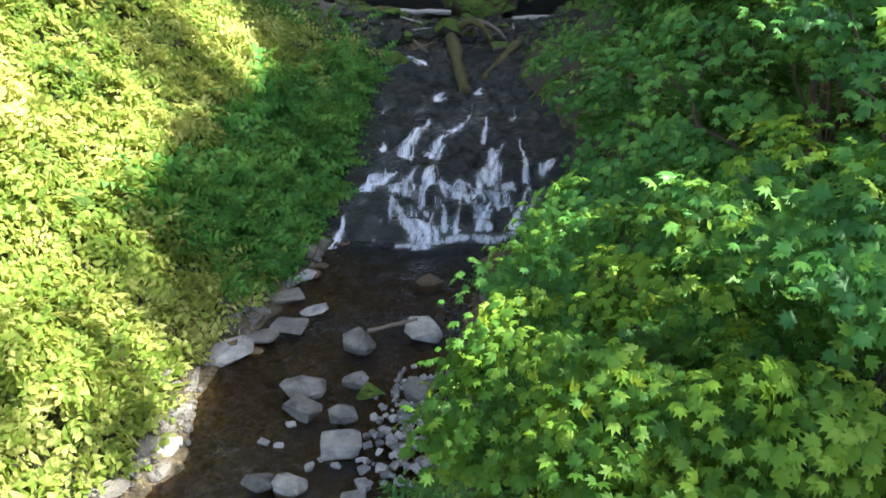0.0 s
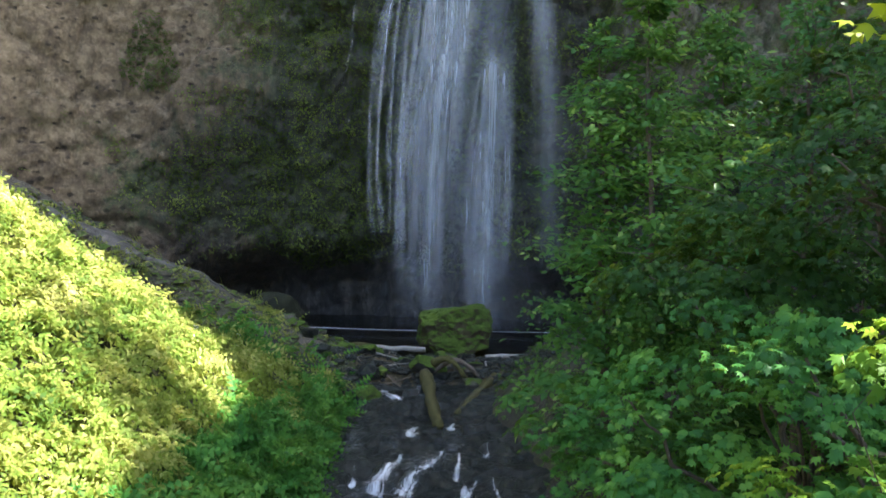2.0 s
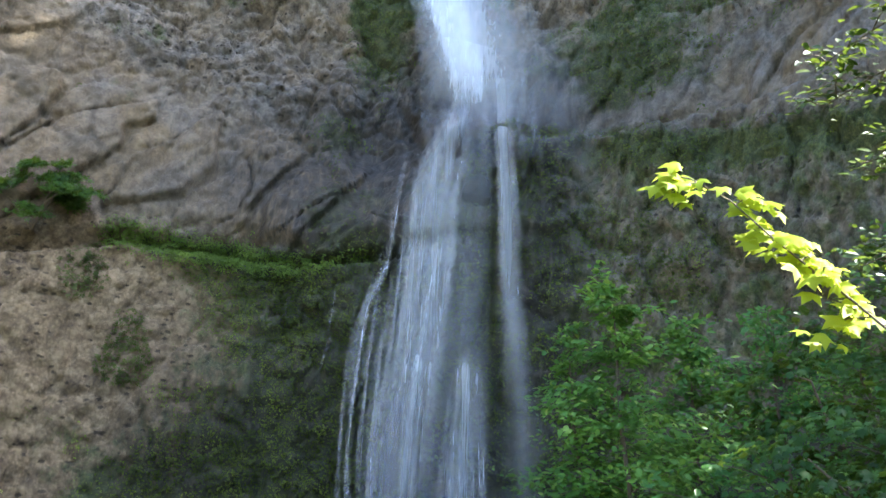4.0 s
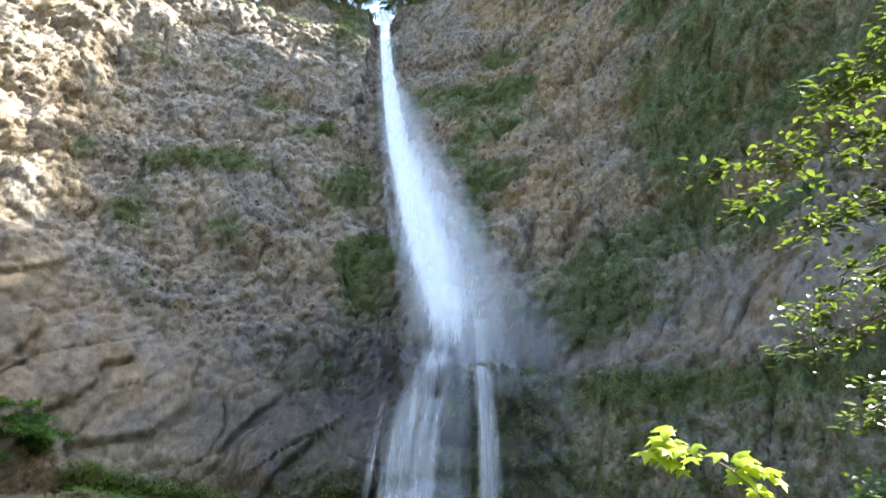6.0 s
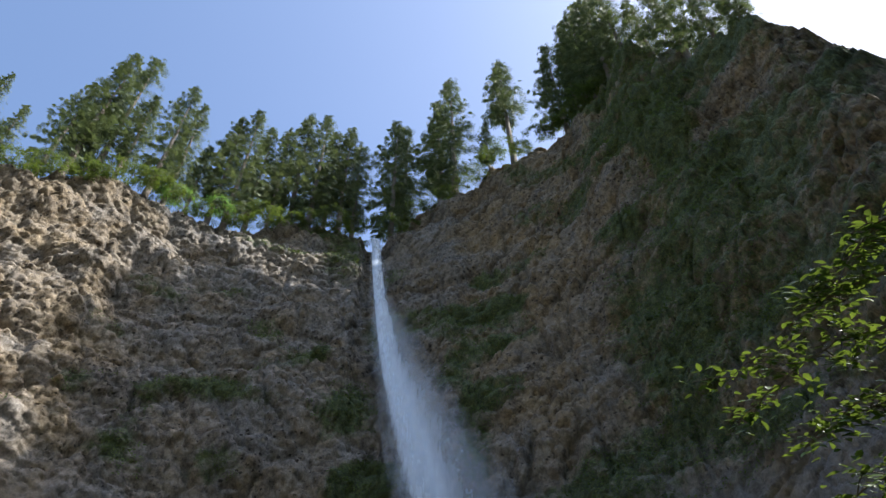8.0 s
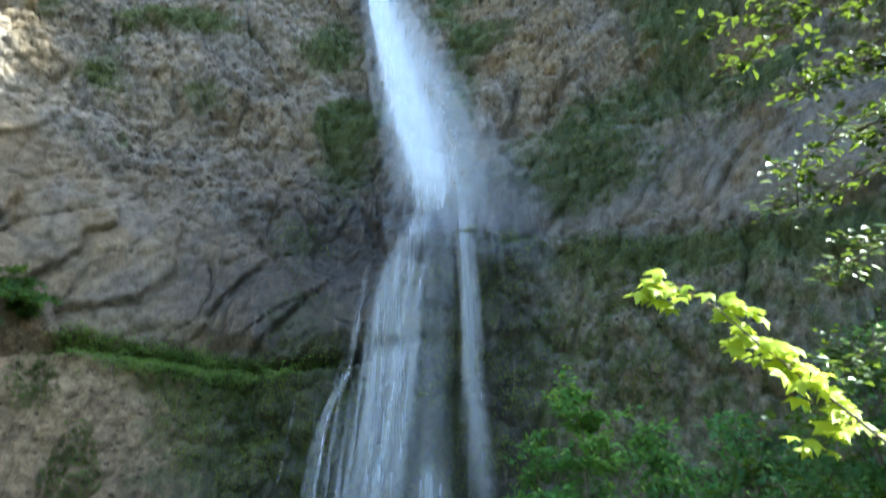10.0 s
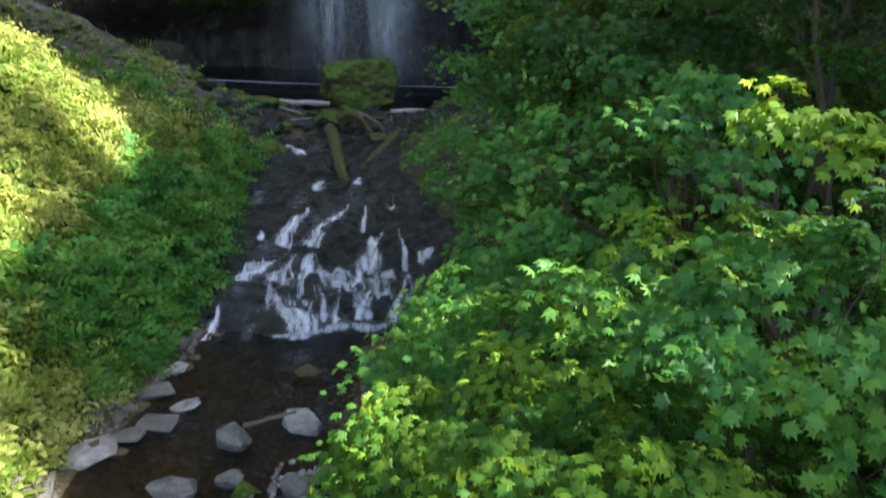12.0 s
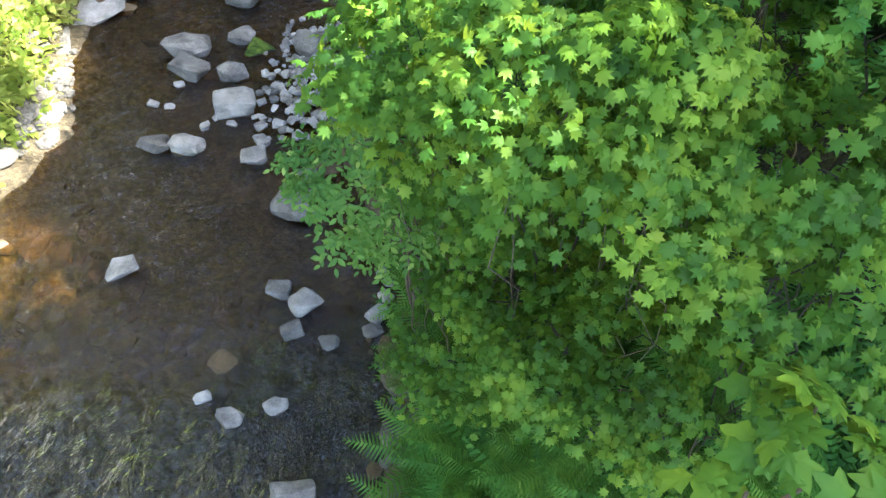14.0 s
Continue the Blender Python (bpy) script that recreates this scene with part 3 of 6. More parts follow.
block = (pick - 0.5) * (1.5 - 0.6 * upper) + (pick2 - 0.5) * (0.8 + 0.25 * upper) + (pick3 - 0.5) * (2.0 - 1.0 * upper) - 0.9 * (1 - sstep(0.0, 0.16, edge)) - 0.5 * (1 - sstep(0.0, 0.2, edge2)) - 1.2 * (1 - sstep(0.0, 0.1, edge3))
crag_e, crag_p = cells(px / 6.5 + 0.5 * fbm(px / 4, py / 4, pz / 4, 68, 2), py / 6.5, pz / 11.0, 67)
# crack sets the face back and also darkens its colour like shade
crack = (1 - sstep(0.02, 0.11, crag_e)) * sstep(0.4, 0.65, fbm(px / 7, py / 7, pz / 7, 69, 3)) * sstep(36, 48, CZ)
fallzone = np.exp(-((A + 1) / 7) ** 2)
rough = (0.55 + 0.05 * upper) * (1 - 0.25 * fallzone * (1 - upper))
el0 = np.degrees(np.arctan2(CZ - EYE[2], CD))
ledge_el = np.interp(A, [-60, -32, -24, -12, -5, 2], [14, 16.2, 18.4, 17.8, 18.8, 21])
slab = sstep(0.2, 2.0, el0 - ledge_el) * (1 - sstep(24, 29, el0 + 0.3 * (A + 14))) * (1 - sstep(-5, 0, A)) * sstep(-40, -32, A)
slab = np.maximum(slab, 0.85 * sstep(4, 8, A) * sstep(26.5, 27.5, el0) * (1 - sstep(32, 36, el0)))
ua, wa = (px * 0.55 + pz * 0.83) / 15.0, (px * 0.83 - pz * 0.55) / 4.6
wob = 0.35 * (fbm(px / 7, py / 7, pz / 7, 47, 3) - 0.5)
pe, pid = cells(ua + wob, wa + 2 * wob, px * 0, 53)
pe2, pid2 = cells(ua * 2.1, wa * 2.3 + wob, px * 0 + 5.5, 55)
plates = (pid - 0.35) * 1.35 * sstep(0.0, 0.05, pe) + 1.2 * (pid * 7.3 % 1 - 0.45) * pe + (pid2 - 0.5) * 0.35 * sstep(0.0, 0.07, pe2) - 0.5 * (1 - sstep(0.0, 0.05, pe)) + 0.3 * fbm(px / 3, py / 3, pz / 3, 59, 3)
soil = (1 - sstep(-19, -9, A)) * (1 - sstep(-0.5, 0.5, el0 - ledge_el))
rough = rough * (1 - 0.6 * slab) * (1 - 0.5 * soil)
CD = CD + (lump * (0.45 + 0.55 * upper) + rib * (0.5 + 0.1 * upper)) * (1 - 0.65 * slab) * (1 - 0.55 * fallzone) - block * rough - 0.95 * plates * slab + 0.8 * crack * (1 - slab) - 1.1 * (crag_p - 0.5) * sstep(36, 48, CZ) * (1 - slab) * (1 - fallzone) * sstep(0.0, 0.14, crag_e)
CD = CD + 1.6 * soil * sstep(-14, 0, el0 - ledge_el) * (1 - 0.3 * vnoise(px / 6, py / 6, pz / 6, 57))
bedsteps = 1.7 * (np.abs(((CZ + 2.5 * (fbm(px / 14, py / 14, pz / 40, 71, 3) - 0.5) * 6) / 13.0) % 1 - 0.5) * 2 - 0.5)
CD = CD + bedsteps * upper * (1 - slab)
shelf_el = np.interp(A, [-60, -37, -32.4, -20.3, -12.4, -8, 0], [32, 36, 38.6, 41, 43.3, 44, 45]) + 1.2 * (fbm(A * 0.3, A * 0, A * 0, 73, 3) - 0.5)
CD = CD + (2.4 * sstep(-0.3, 0.4, el0 - shelf_el) - 1.0 * sstep(-4, -0.3, el0 - shelf_el)) * (1 - sstep(-8, -5, A))
tilted = el0 - 0.42 * A
for mid_el, deep in ((41.5, 1.6), (35.4, 1.3), (46.5, 1.2)):
    CD = CD + deep * (sstep(-0.3, 0.3, tilted - mid_el + 1.6 * (fbm(px / 9, py / 9, pz / 9, 75, 3) - 0.5)) - 0.5) * sstep(1, 5, A) * (1 - sstep(16, 21, A))
cx, cy, cz = sx * CD, sy * CD, CZ
# masks: where moss grows, where the rock is warm brown, where spray wets it and overhang shade is painted dark
el = np.degrees(np.arctan2(CZ - EYE[2], CD))
below = 1 - sstep(-2, 4, el - np.interp(A, [-60, -32, -12, -5, 2, 5, 12, 30], [15, 16, 18, 19, 27, 27, 26, 28]))
tufty0 = fbm(px / 5, py / 5, pz / 5, 88, 3)
PATCHES = [(-8.5, 40.2, 2.6, 1.6, 0.75), (-31.5, 38.6, 1.8, 0.9, 0.5), (-20.5, 40.4, 3.2, 1.0, 0.5), (-27, 31.3, 1.5, 0.7, 0.45), (-24, 31.3, 1.3, 0.7, 0.45), (13, 31.6, 4.6, 2.6, 0.85), (19.5, 43, 3.0, 4.5, 0.4),
           (6, 46.8, 3.6, 1.7, 0.55), (3.2, 38, 1.9, 5, 0.5), (-6.5, 33, 3.0, 3.4, 0.62), (-9.5, 26.6, 3.0, 1.2, 0.5), (-10.5, 51.5, 2.6, 2.2, 0.55), (-26, 36, 2.2, 3, 0.3), (9, 33.8, 3, 1.0, 0.5)]
moss = 0.02 + 0.0 * A
for pa, pe_, wa_, we_, amp in PATCHES:
    moss = np.maximum(moss, 1.15 * amp * np.exp(-((A - pa) / wa_ / 1.3) ** 2 - ((el - pe_) / we_ / 1.3) ** 2))
moss = moss + (0.6 - 0.12 * sstep(2, 6, A)) * below * sstep(-25, -12, A + 0.35 * (el - 8) + 6 * (tufty0 - 0.5))
moss = moss + 0.5 * np.exp(-((el - np.interp(A, [-40, -24, -12, -5], [15, 17.6, 17.0, 18.2])) / 0.6) ** 2) * (1 - sstep(-8, -4, A)) * sstep(-26, -22, A)
moss = moss + 0.62 * np.exp(-((el - np.interp(A, [12, 20, 32], [26.2, 25.4, 25.0])) / 0.9) ** 2) * sstep(10, 13, A)
moss = moss + 0.8 * sstep(15, 26, A + 0.12 * (el - 45)) * sstep(34, 38, el) * (0.2 + 0.8 * vnoise(px / 13, py / 13, pz / 9, 83))
moss = moss + 0.25 * np.exp(-((A + 25) / 6) ** 2 - ((el - 4) / 4) ** 2)
moss = moss + 0.5 * np.exp(-((el - 0.5) / 3.5) ** 2) * sstep(-28, -23, A) * (1 - sstep(-7, -3, A))
tufty = vnoise(px / 2.5, py / 2.5, pz / 2.5, 89)
veg = vnoise(px / 9, py / 9, pz / 6, 85)
moss = moss + 0.5 * sstep(0.52, 0.75, veg) * sstep(-36, -28, A) * (1 - below) + 0.45 * np.exp(-((el0 - shelf_el + 0.5) / 0.8) ** 2) * sstep(0.4, 0.65, vnoise(px / 5, py / 5, pz / 4, 87)) * (A < -6)
moss = moss * (1 - 0.55 * slab) + 0.3 * slab * np.exp(-((A + 9) / 4) ** 2)
moss = moss * sstep(-6.0, -2.0, el + 2.0 * (tufty - 0.5))
warm = 0.3 + 0.4 * (1 - sstep(-33, -25, A)) * sstep(24, 30, el) + 0.4 * slab * (A < 0) + 1.25 * below * (1 - sstep(-18, -12, A)) + 0.5 * sstep(1, 5, A) * sstep(33, 40, el) + 0.35 * np.exp(-((el - 34) / 4) ** 2) * sstep(-20, -10, A) * (1 - sstep(-6, -2, A))
# the last term paints overhang and cave shade over the damp foot
wet = np.clip(0.28 * slab * (A < 0) + 0.45 * np.exp(-((A - 12) / 10) ** 2 - ((el - 29.5) / 4.5) ** 2) + 1.1 * np.exp(-(np.maximum(np.abs(A - 1.5) - 4.5, 0) / np.where(A > 1.5, 3.6, 12.5)) ** 2) * (1 - sstep(26, 36, el)) + 1.0 * (1 - sstep(0, 13, el)) * sstep(-27, -17, A), 0, 1)
back = [(6, 0.6), (16, 1.5), (40, 5), (90, 12), (400, 20)]
rows = [np.stack([cx, cy, cz], -1)]
for off, up in back:
    rows.append(np.stack([sx[-1:] * (CD[-1:] + off), sy[-1:] * (CD[-1:] + off), cz[-1:] + up + fbm(px[-1:] / 5, py[-1:] / 5, px[-1:] * 0 + off, 91, 3)], -1))
cliff_v = np.concatenate(rows).reshape(-1, 3)
extra = len(back)


def ext(m, val):
    return np.concatenate([m, np.full((extra, m.shape[1]), val)])


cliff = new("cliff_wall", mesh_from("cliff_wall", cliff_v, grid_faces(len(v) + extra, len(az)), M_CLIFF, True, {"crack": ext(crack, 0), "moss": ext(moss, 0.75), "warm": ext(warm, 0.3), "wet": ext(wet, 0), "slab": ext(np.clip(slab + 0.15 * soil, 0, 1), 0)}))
tagged(cliff, "grey-brown basalt cliff with mossy ledges and a damp foot darkened by painted shade", "cliff", kind="structure")


def face(azd, z, out=0.0):
    """A place on the cliff's face, out metres in front of it."""
    d = float(cliff_at(np.array(azd, float), np.array(z, float))) - out
    return np.array((d * math.sin(radians(azd)), d * math.cos(radians(azd)), z))


def ground_z(x, y):
    return float(land(np.array([float(x)]), np.array([float(y)]))[0])


def toward(azd, eld, dist):
    """A place seen from the bridge in that direction, at that slant distance."""
    a, e = radians(azd), radians(eld)
    return np.array((dist * math.cos(e) * math.sin(a), dist * math.cos(e) * math.cos(a), EYE[2] + dist * math.sin(e)))


def tube(pts, radii, sides=7):
    """Verts and quads of a tapered round limb along pts."""
    pts = [Vector(p) for p in pts]
    v, f = [], []
    for q, p in enumerate(pts):
        d = (pts[min(q + 1, len(pts) - 1)] - pts[max(q - 1, 0)]).normalized()
        u = d.orthogonal().normalized() if q == 0 else (u - d * u.dot(d)).normalized()
        w = d.cross(u)
        for s in range(sides):
            a = 2 * math.pi * s / sides
            v.append(p + (u * math.cos(a) + w * math.sin(a)) * radii[q])
    for q in range(len(pts) - 1):
        for s in range(sides):
            n = (s + 1) % sides
            f.append((q * sides + s, q * sides + n, (q + 1) * sides + n, (q + 1) * sides + s))
    return np.array(v), np.array(f)


def bend(a, b, sag, rng, n=7, wob=0.06):
    """A limb's line from a to b that bows by sag (a vector)."""
    a, b, L = np.array(a, float), np.array(b, float), np.linalg.norm(np.array(b) - np.array(a))
    out = []
    for q in range(n):
        t = q / (n - 1)
        out.append(a + (b - a) * t + np.array(sag) * math.sin(math.pi * t) + rng.normal(0, wob * L / n, 3) * (0 < q < n - 1))
    return out


# ---- water ----
def creek_surface():
    ys = np.concatenate([np.arange(-40, 2, 1.0), np.arange(2, 27.4, 0.2)])
    us = np.linspace(-0.03, 1.03, 60)
    U, Yw = np.meshgrid(us, ys)
    xl, xr = np.interp(Yw, *LEFT) - 0.5, np.interp(Yw, *RIGHT) + 0.5
    Xw = xl + (xr - xl) * U
    rif = 0.09 + 0.85 * (1 - sstep(6.3, 8.1, Yw - 0.25 * np.clip(Xw + 3.4, 0, 4) + 2.2 * (fbm(Xw * 0.5, Yw * 0.5, Xw * 0, 105, 3) - 0.5))) + 0.5 * np.exp(-((Yw - 26.5) / 2.2) ** 2) + 0.25 * np.exp(-((Yw - 20.2) / 0.7) ** 2)
    rif = rif + 0.12 * np.exp(-((Yw - 12.5) / 2.5) ** 2 - ((Xw + 5.8) / 1.4) ** 2)
    Zw = creek_z(Yw) - 0.07 + 0.05 * rif * (fbm(Xw * 1.5, Yw * 1.1, Xw * 0, 101, 3) - 0.5)
    return mesh_from("water", np.stack([Xw, Yw, Zw], -1).reshape(-1, 3), grid_faces(len(ys), len(us)), M_WATER, True, {"riffle": np.clip(rif, 0, 1)})


creek = tagged(new("water", creek_surface()), "clear brown shallow creek water with ripples", "creek water", kind="structure")
pxs, pys = np.linspace(-24, 18, 60), np.linspace(50, 76, 40)
Xp, Yp = np.meshgrid(pxs, pys)
pool = new("pool_water", mesh_from("pool_water", np.stack([Xp, Yp, Xp * 0 + 3.02], -1).reshape(-1, 3), grid_faces(40, 60), M_WATER, True, {"riffle": 0.25 + 0 * Xp}))
tagged(pool, "dark plunge pool water below the falls", "pool", kind="structure")


def cascade_z(x, y):
    warp = (fbm(x * 0.45, y * 0.3, x * 0 + 2.2, 111, 3) - 0.5) * 4.2
    e, p = cells(x * 0.9, y * 0.9, x * 0, 121)
    e2, p2 = cells(x * 2.4, y * 2.4, x * 0, 131)
    z = np.interp(np.maximum(y + warp * sstep(26, 28, y) * (1 - sstep(41, 43.5, y)), 25.5), *CREEK)
    z = z + ((p - 0.5) * 0.42 + (p2 - 0.5) * 0.12 + 0.25 * (fbm(x * 1.7, y * 1.7, x * 0, 135, 3) - 0.5)) * sstep(26, 27.5, y)
    return np.where(y < 26.4, np.minimum(z, -0.1 + 0.3 * sstep(25.8, 26.6, y)), z)


cxs, cys = np.arange(-7.2, 4.2, 0.075), np.arange(25.2, 45.2, 0.075)
Xc, Yc = np.meshgrid(cxs, cys)
Zc = cascade_z(Xc, Yc)
Zc = Zc + 0.25 * sstep(0.3, -0.9, bed_depth(Xc, Yc))
cascade_bed = new("cascade_rock", mesh_from("cascade_rock", np.stack([Xc, Yc, Zc], -1).reshape(-1, 3), grid_faces(len(cys), len(cxs)), M_WETROCK))
tagged(cascade_bed, "dark wet stepped rock under the creek cascade", "rock shelf", kind="structure")
STREAMS = [(-3.2, 35.2, -3.9, 32.1, 0.37), (-1.4, 35.8, -2.1, 33.6, 0.27), (-2.1, 33.4, -2.8, 31.5, 0.4), (0.2, 33.1, -0.4, 30.2, 0.38)]
STREAMS += [(-0.5, 30.2, -0.9, 28.6, 0.27), (1.0, 33.3, 1.2, 30.5, 0.14), (2.4, 31.8, 2.2, 30.7, 0.35), (-4.2, 30.5, -5.1, 29.2, 0.42), (-3.4, 30.3, -3.8, 29.0, 0.45), (-2.5, 30.3, -2.7, 29.3, 0.4)]
STREAMS += [(-3.7, 28.0, -2.7, 25.6, 0.36), (-3.0, 27.1, -2.3, 26.0, 0.36), (-2.1, 28.1, -1.8, 26.6, 0.15), (-1.4, 28.1, -1.4, 26.5, 0.13), (0.2, 29.5, -0.6, 26.8, 0.17), (-0.1, 28.2, -0.3, 26.8, 0.16)]
STREAMS += [(1.3, 29.7, 0.7, 27.0, 0.22), (0.5, 29.2, 0.3, 28.2, 0.15), (2.2, 29.7, 1.8, 26.9, 0.24), (-5.7, 26.8, -5.9, 25.2, 0.28), (-2.7, 38.6, -2.8, 37.0, 0.26), (-0.9, 38.9, -1.0, 38.0, 0.2)]
STREAMS += [(-5.2, 43.6, -4.2, 42.7, 0.34), (-5.0, 33.7, -5.0, 32.7, 0.17), (-0.5, 35.7, -0.6, 33.4, 0.13), (0.8, 36.5, 0.7, 35.7, 0.18)]
dens = 0.36 + 0.9 * (fbm(Xc * 1.1, Yc * 0.5, Xc * 0, 141, 4) - 0.5)
for q, (x0, y0, x1, y1, w) in enumerate(STREAMS):
    dx, dy = x1 - x0, y1 - y0
    L = math.hypot(dx, dy)
    t = ((Xc - x0) * dx + (Yc - y0) * dy) / (L * L)
    u = ((Xc - x0) * dy - (Yc - y0) * dx) / L + 0.3 * w * np.sin(5 * t + q)
    tc = np.clip(t, -0.04, 1.06)
    wide = w * (0.4 + 0.95 * np.clip(t, 0, 1))
    body = np.exp(-(u / wide) ** 2) * np.exp(-((t - tc) * L / 0.22) ** 2)
    thread = 0.35 + 1.3 * fbm(u * 9.0 + 3 * q, t * L * 1.1, Xc * 0 + q, 143, 3)
    dens = np.maximum(dens, 1.5 * body * np.clip(thread, 0.3, 1.25) * (0.6 + 0.4 * np.clip(t + 0.3, 0, 1)))
    splash = np.exp(-(np.hypot(Xc - x1, (Yc - y1) * 1.8) / (1.5 * w + 0.08)) ** 2)
    dens = np.maximum(dens, 1.3 * splash * (0.45 + 0.9 * fbm(Xc * 6, Yc * 6, Xc * 0 + q, 146, 2)))
tier = sstep(26.3, 26.8, Yc) * (1 - sstep(29.8, 30.4, Yc)) * sstep(-4.8, -4.0, Xc) * (1 - sstep(2.2, 2.7, Xc))
dens = np.maximum(dens, tier * (0.4 + 0.75 * sstep(0.42, 0.7, fbm(Xc * 3.2 + 0.6 * Yc, Yc * 0.8, Xc * 0, 149, 3))))
lip = np.exp(-((Yc - 26.0 - 0.16 * (Xc + 2) - 0.5 * (vnoise(Xc * 0.9, Xc * 0, Xc * 0, 147) - 0.5)) / 0.3) ** 2) * sstep(-4.2, -3.2, Xc) * (1 - sstep(1.0, 1.8, Xc))
dens = np.maximum(dens, 1.1 * lip)
dens = dens * (0.55 + 0.85 * fbm(Xc * 6.0 + 1.2 * fbm(Xc, Yc, Xc * 0, 144, 2), Yc * 1.5, Xc * 0, 148, 4)) * sstep(-0.1, 0.4, bed_depth(Xc, Yc)) * (1 - sstep(44.3, 44.8, Yc))
cascade_foam = new("cascade_foam", mesh_from("cascade_foam", np.stack([Xc, Yc - 0.03, Zc + 0.05], -1).reshape(-1, 3), grid_faces(len(cys), len(cxs)), M_FOAM, True, {"across": Xc, "along": Yc, "dens": dens}))
tagged(cascade_foam, "white water tumbling over dark cascade steps", "white water", kind="structure")


def on_face(azd, eld, out):
    """The place on the cliff seen at az, el, brought out metres towards the bridge."""
    d = 80.0
    for _ in range(30):
        d = 0.5 * d + 0.5 * float(cliff_at(np.array(azd, float), np.array(EYE[2] + d * math.tan(radians(eld)))))
    d -= out
    return np.array((d * math.sin(radians(azd)), d * math.cos(radians(azd)), EYE[2] + d * math.tan(radians(eld))))


def fall_sheet(name, els, lefts, rights, outs, mat, fade, cols=26, rows=90, parent=None, label="", seed=0, soft=0.25):
    """A sheet of falling water between two edges given as az over el, out metres before the face."""
    e = np.linspace(els[0], els[-1], rows)
    up = els[::-1]
    P, ac, al, de = [], [], [], []
    run = 0.0
    last = None
    for q, el_ in enumerate(e):
        l, r, o = (np.interp(el_, up, w[::-1]) for w in (lefts, rights, outs))
        mid = on_face((l + r) / 2, max(el_, 11.0), o)
        if el_ < 11.0:  # below the last step the water drops plumb
            mid[2] = EYE[2] + math.hypot(mid[0], mid[1]) * math.tan(radians(el_))
        d = math.hypot(mid[0], mid[1])
        if last is not None:
            run += np.linalg.norm(mid - last)
        last = mid
        for c in range(cols):
            u = c / (cols - 1)
            a = radians(l + (r - l) * u + 0.05 * math.sin(9 * u + q * 0.07 + seed))
            dd = d - 0.5 * math.sin(math.pi * u)
            P.append((dd * math.sin(a), dd * math.cos(a), mid[2]))
            ac.append(d * radians(l + (r - l) * u) + seed * 7.3)
            al.append(run)
            de.append(min(1, u / soft, (1 - u) / soft) * np.interp(el_, up, fade[::-1]))
    me = mesh_from(name, np.array(P) - np.array(parent.location), grid_faces(rows, cols), mat, True, {"across": ac, "along": al, "dens": de})
    return part(name, me, parent, label)


falls = thing("waterfall", (0, 70, 3), "tall white plunging waterfall in two drops down the basalt cliff", "waterfall", kind="structure")
UP_EL = [52.4, 50, 48, 44, 40, 36, 32, 25.5]
fall_sheet("upper_drop", UP_EL, [-7.7, -7.3, -6.9, -6.1, -5.0, -4.1, -2.8, -2.2], [-6.4, -5.8, -5.0, -3.2, 0.0, 2.2, 3.9, 4.6], [0.5, 3, 3.5, 4, 5, 5, 5, 3], M_FALL, [1.6, 1.5, 1.5, 1.35, 1.15, 1.05, 0.95, -0.3], soft=0.35, parent=falls, label="narrow white upper drop")
fall_sheet("upper_core", UP_EL, [-7.6, -7.2, -6.7, -5.8, -4.6, -3.4, -1.6, -0.4], [-6.5, -6.1, -5.6, -4.0, -1.6, 0.6, 2.4, 3.4], [0.8, 3.4, 4, 4.5, 5.6, 5.6, 5.5, 3.4], M_FALL, [1.7, 1.7, 1.7, 1.6, 1.45, 1.35, 1.2, -0.3], cols=18, parent=falls, seed=2)
fall_sheet("spray_fringe", UP_EL, [-7.8, -7.4, -7.1, -6.4, -5.4, -4.5, -3.4, -2.9], [-6.3, -5.4, -4.4, -2.0, 1.6, 4.0, 5.8, 6.8], [0.9, 4, 4.5, 5.2, 6.2, 6.4, 6.2, 4.6], M_SPRAY, [0.5, 0.6, 0.7, 0.85, 0.95, 1.0, 0.9, -0.6], cols=24, parent=falls, label="soft white spray beside the upper drop", seed=9, soft=0.5)
fall_sheet("spray_drift", [47, 42, 38, 34, 30, 27, 24], [-6, -4.2, -3, -2.2, -2, -1, 0], [-3, 1.5, 4.5, 7.5, 10, 11.5, 11], [5, 6, 6.5, 6.5, 5, 4.5, 4], M_MIST, [0.5, 0.9, 1.05, 1.15, 0.9, 0.3, -0.5], parent=falls, label="thin drifting spray", seed=3, soft=0.45)
LO_EL = [31, 28, 25, 22, 18, 14.6, 11, 6, 1.6, -3, -8]
LO_L, LO_R = [0.2, -1.8, -4.0, -4.6, -5.1, -6.5, -7.0, -7.3, -7.4, -7.2, -6.9], [2.4, 2.9, 3.2, 3.0, 2.8, 2.9, 3.1, 3.3, 3.4, 3.6, 3.8]
LO_OUT = [3, 3, 2.6, 2.4, 2.4, 2.5, 2.6, 2.8, 2.9, 3.0, 3.1]
fall_sheet("water_veil", LO_EL, LO_L, LO_R, LO_OUT, M_VEIL, [0.5, 0.95, 0.9, 0.85, 0.9, 0.9, 0.95, 0.95, 0.9, 0.6, 0.2], cols=44, parent=falls, label="thin translucent veil of water", seed=5, soft=0.16)
fall_sheet("main_sheet", LO_EL, [0.4, -1.8, -3.6, -4.6, -5.2, -5.0, -4.9, -5.0, -5.0, -4.9, -4.8], [2.2, 1.5, 0.8, 0.0, 0.5, 0.9, 0.2, -0.6, -1.4, -1.8, -2.0], [o + 0.4 for o in LO_OUT], M_STREAM, [1.0, 1.15, 1.0, 0.9, 0.9, 0.9, 0.85, 0.95, 0.85, 0.6, 0.2], cols=34, parent=falls, label="wide soft main stream of the lower drop", seed=4, soft=0.3)
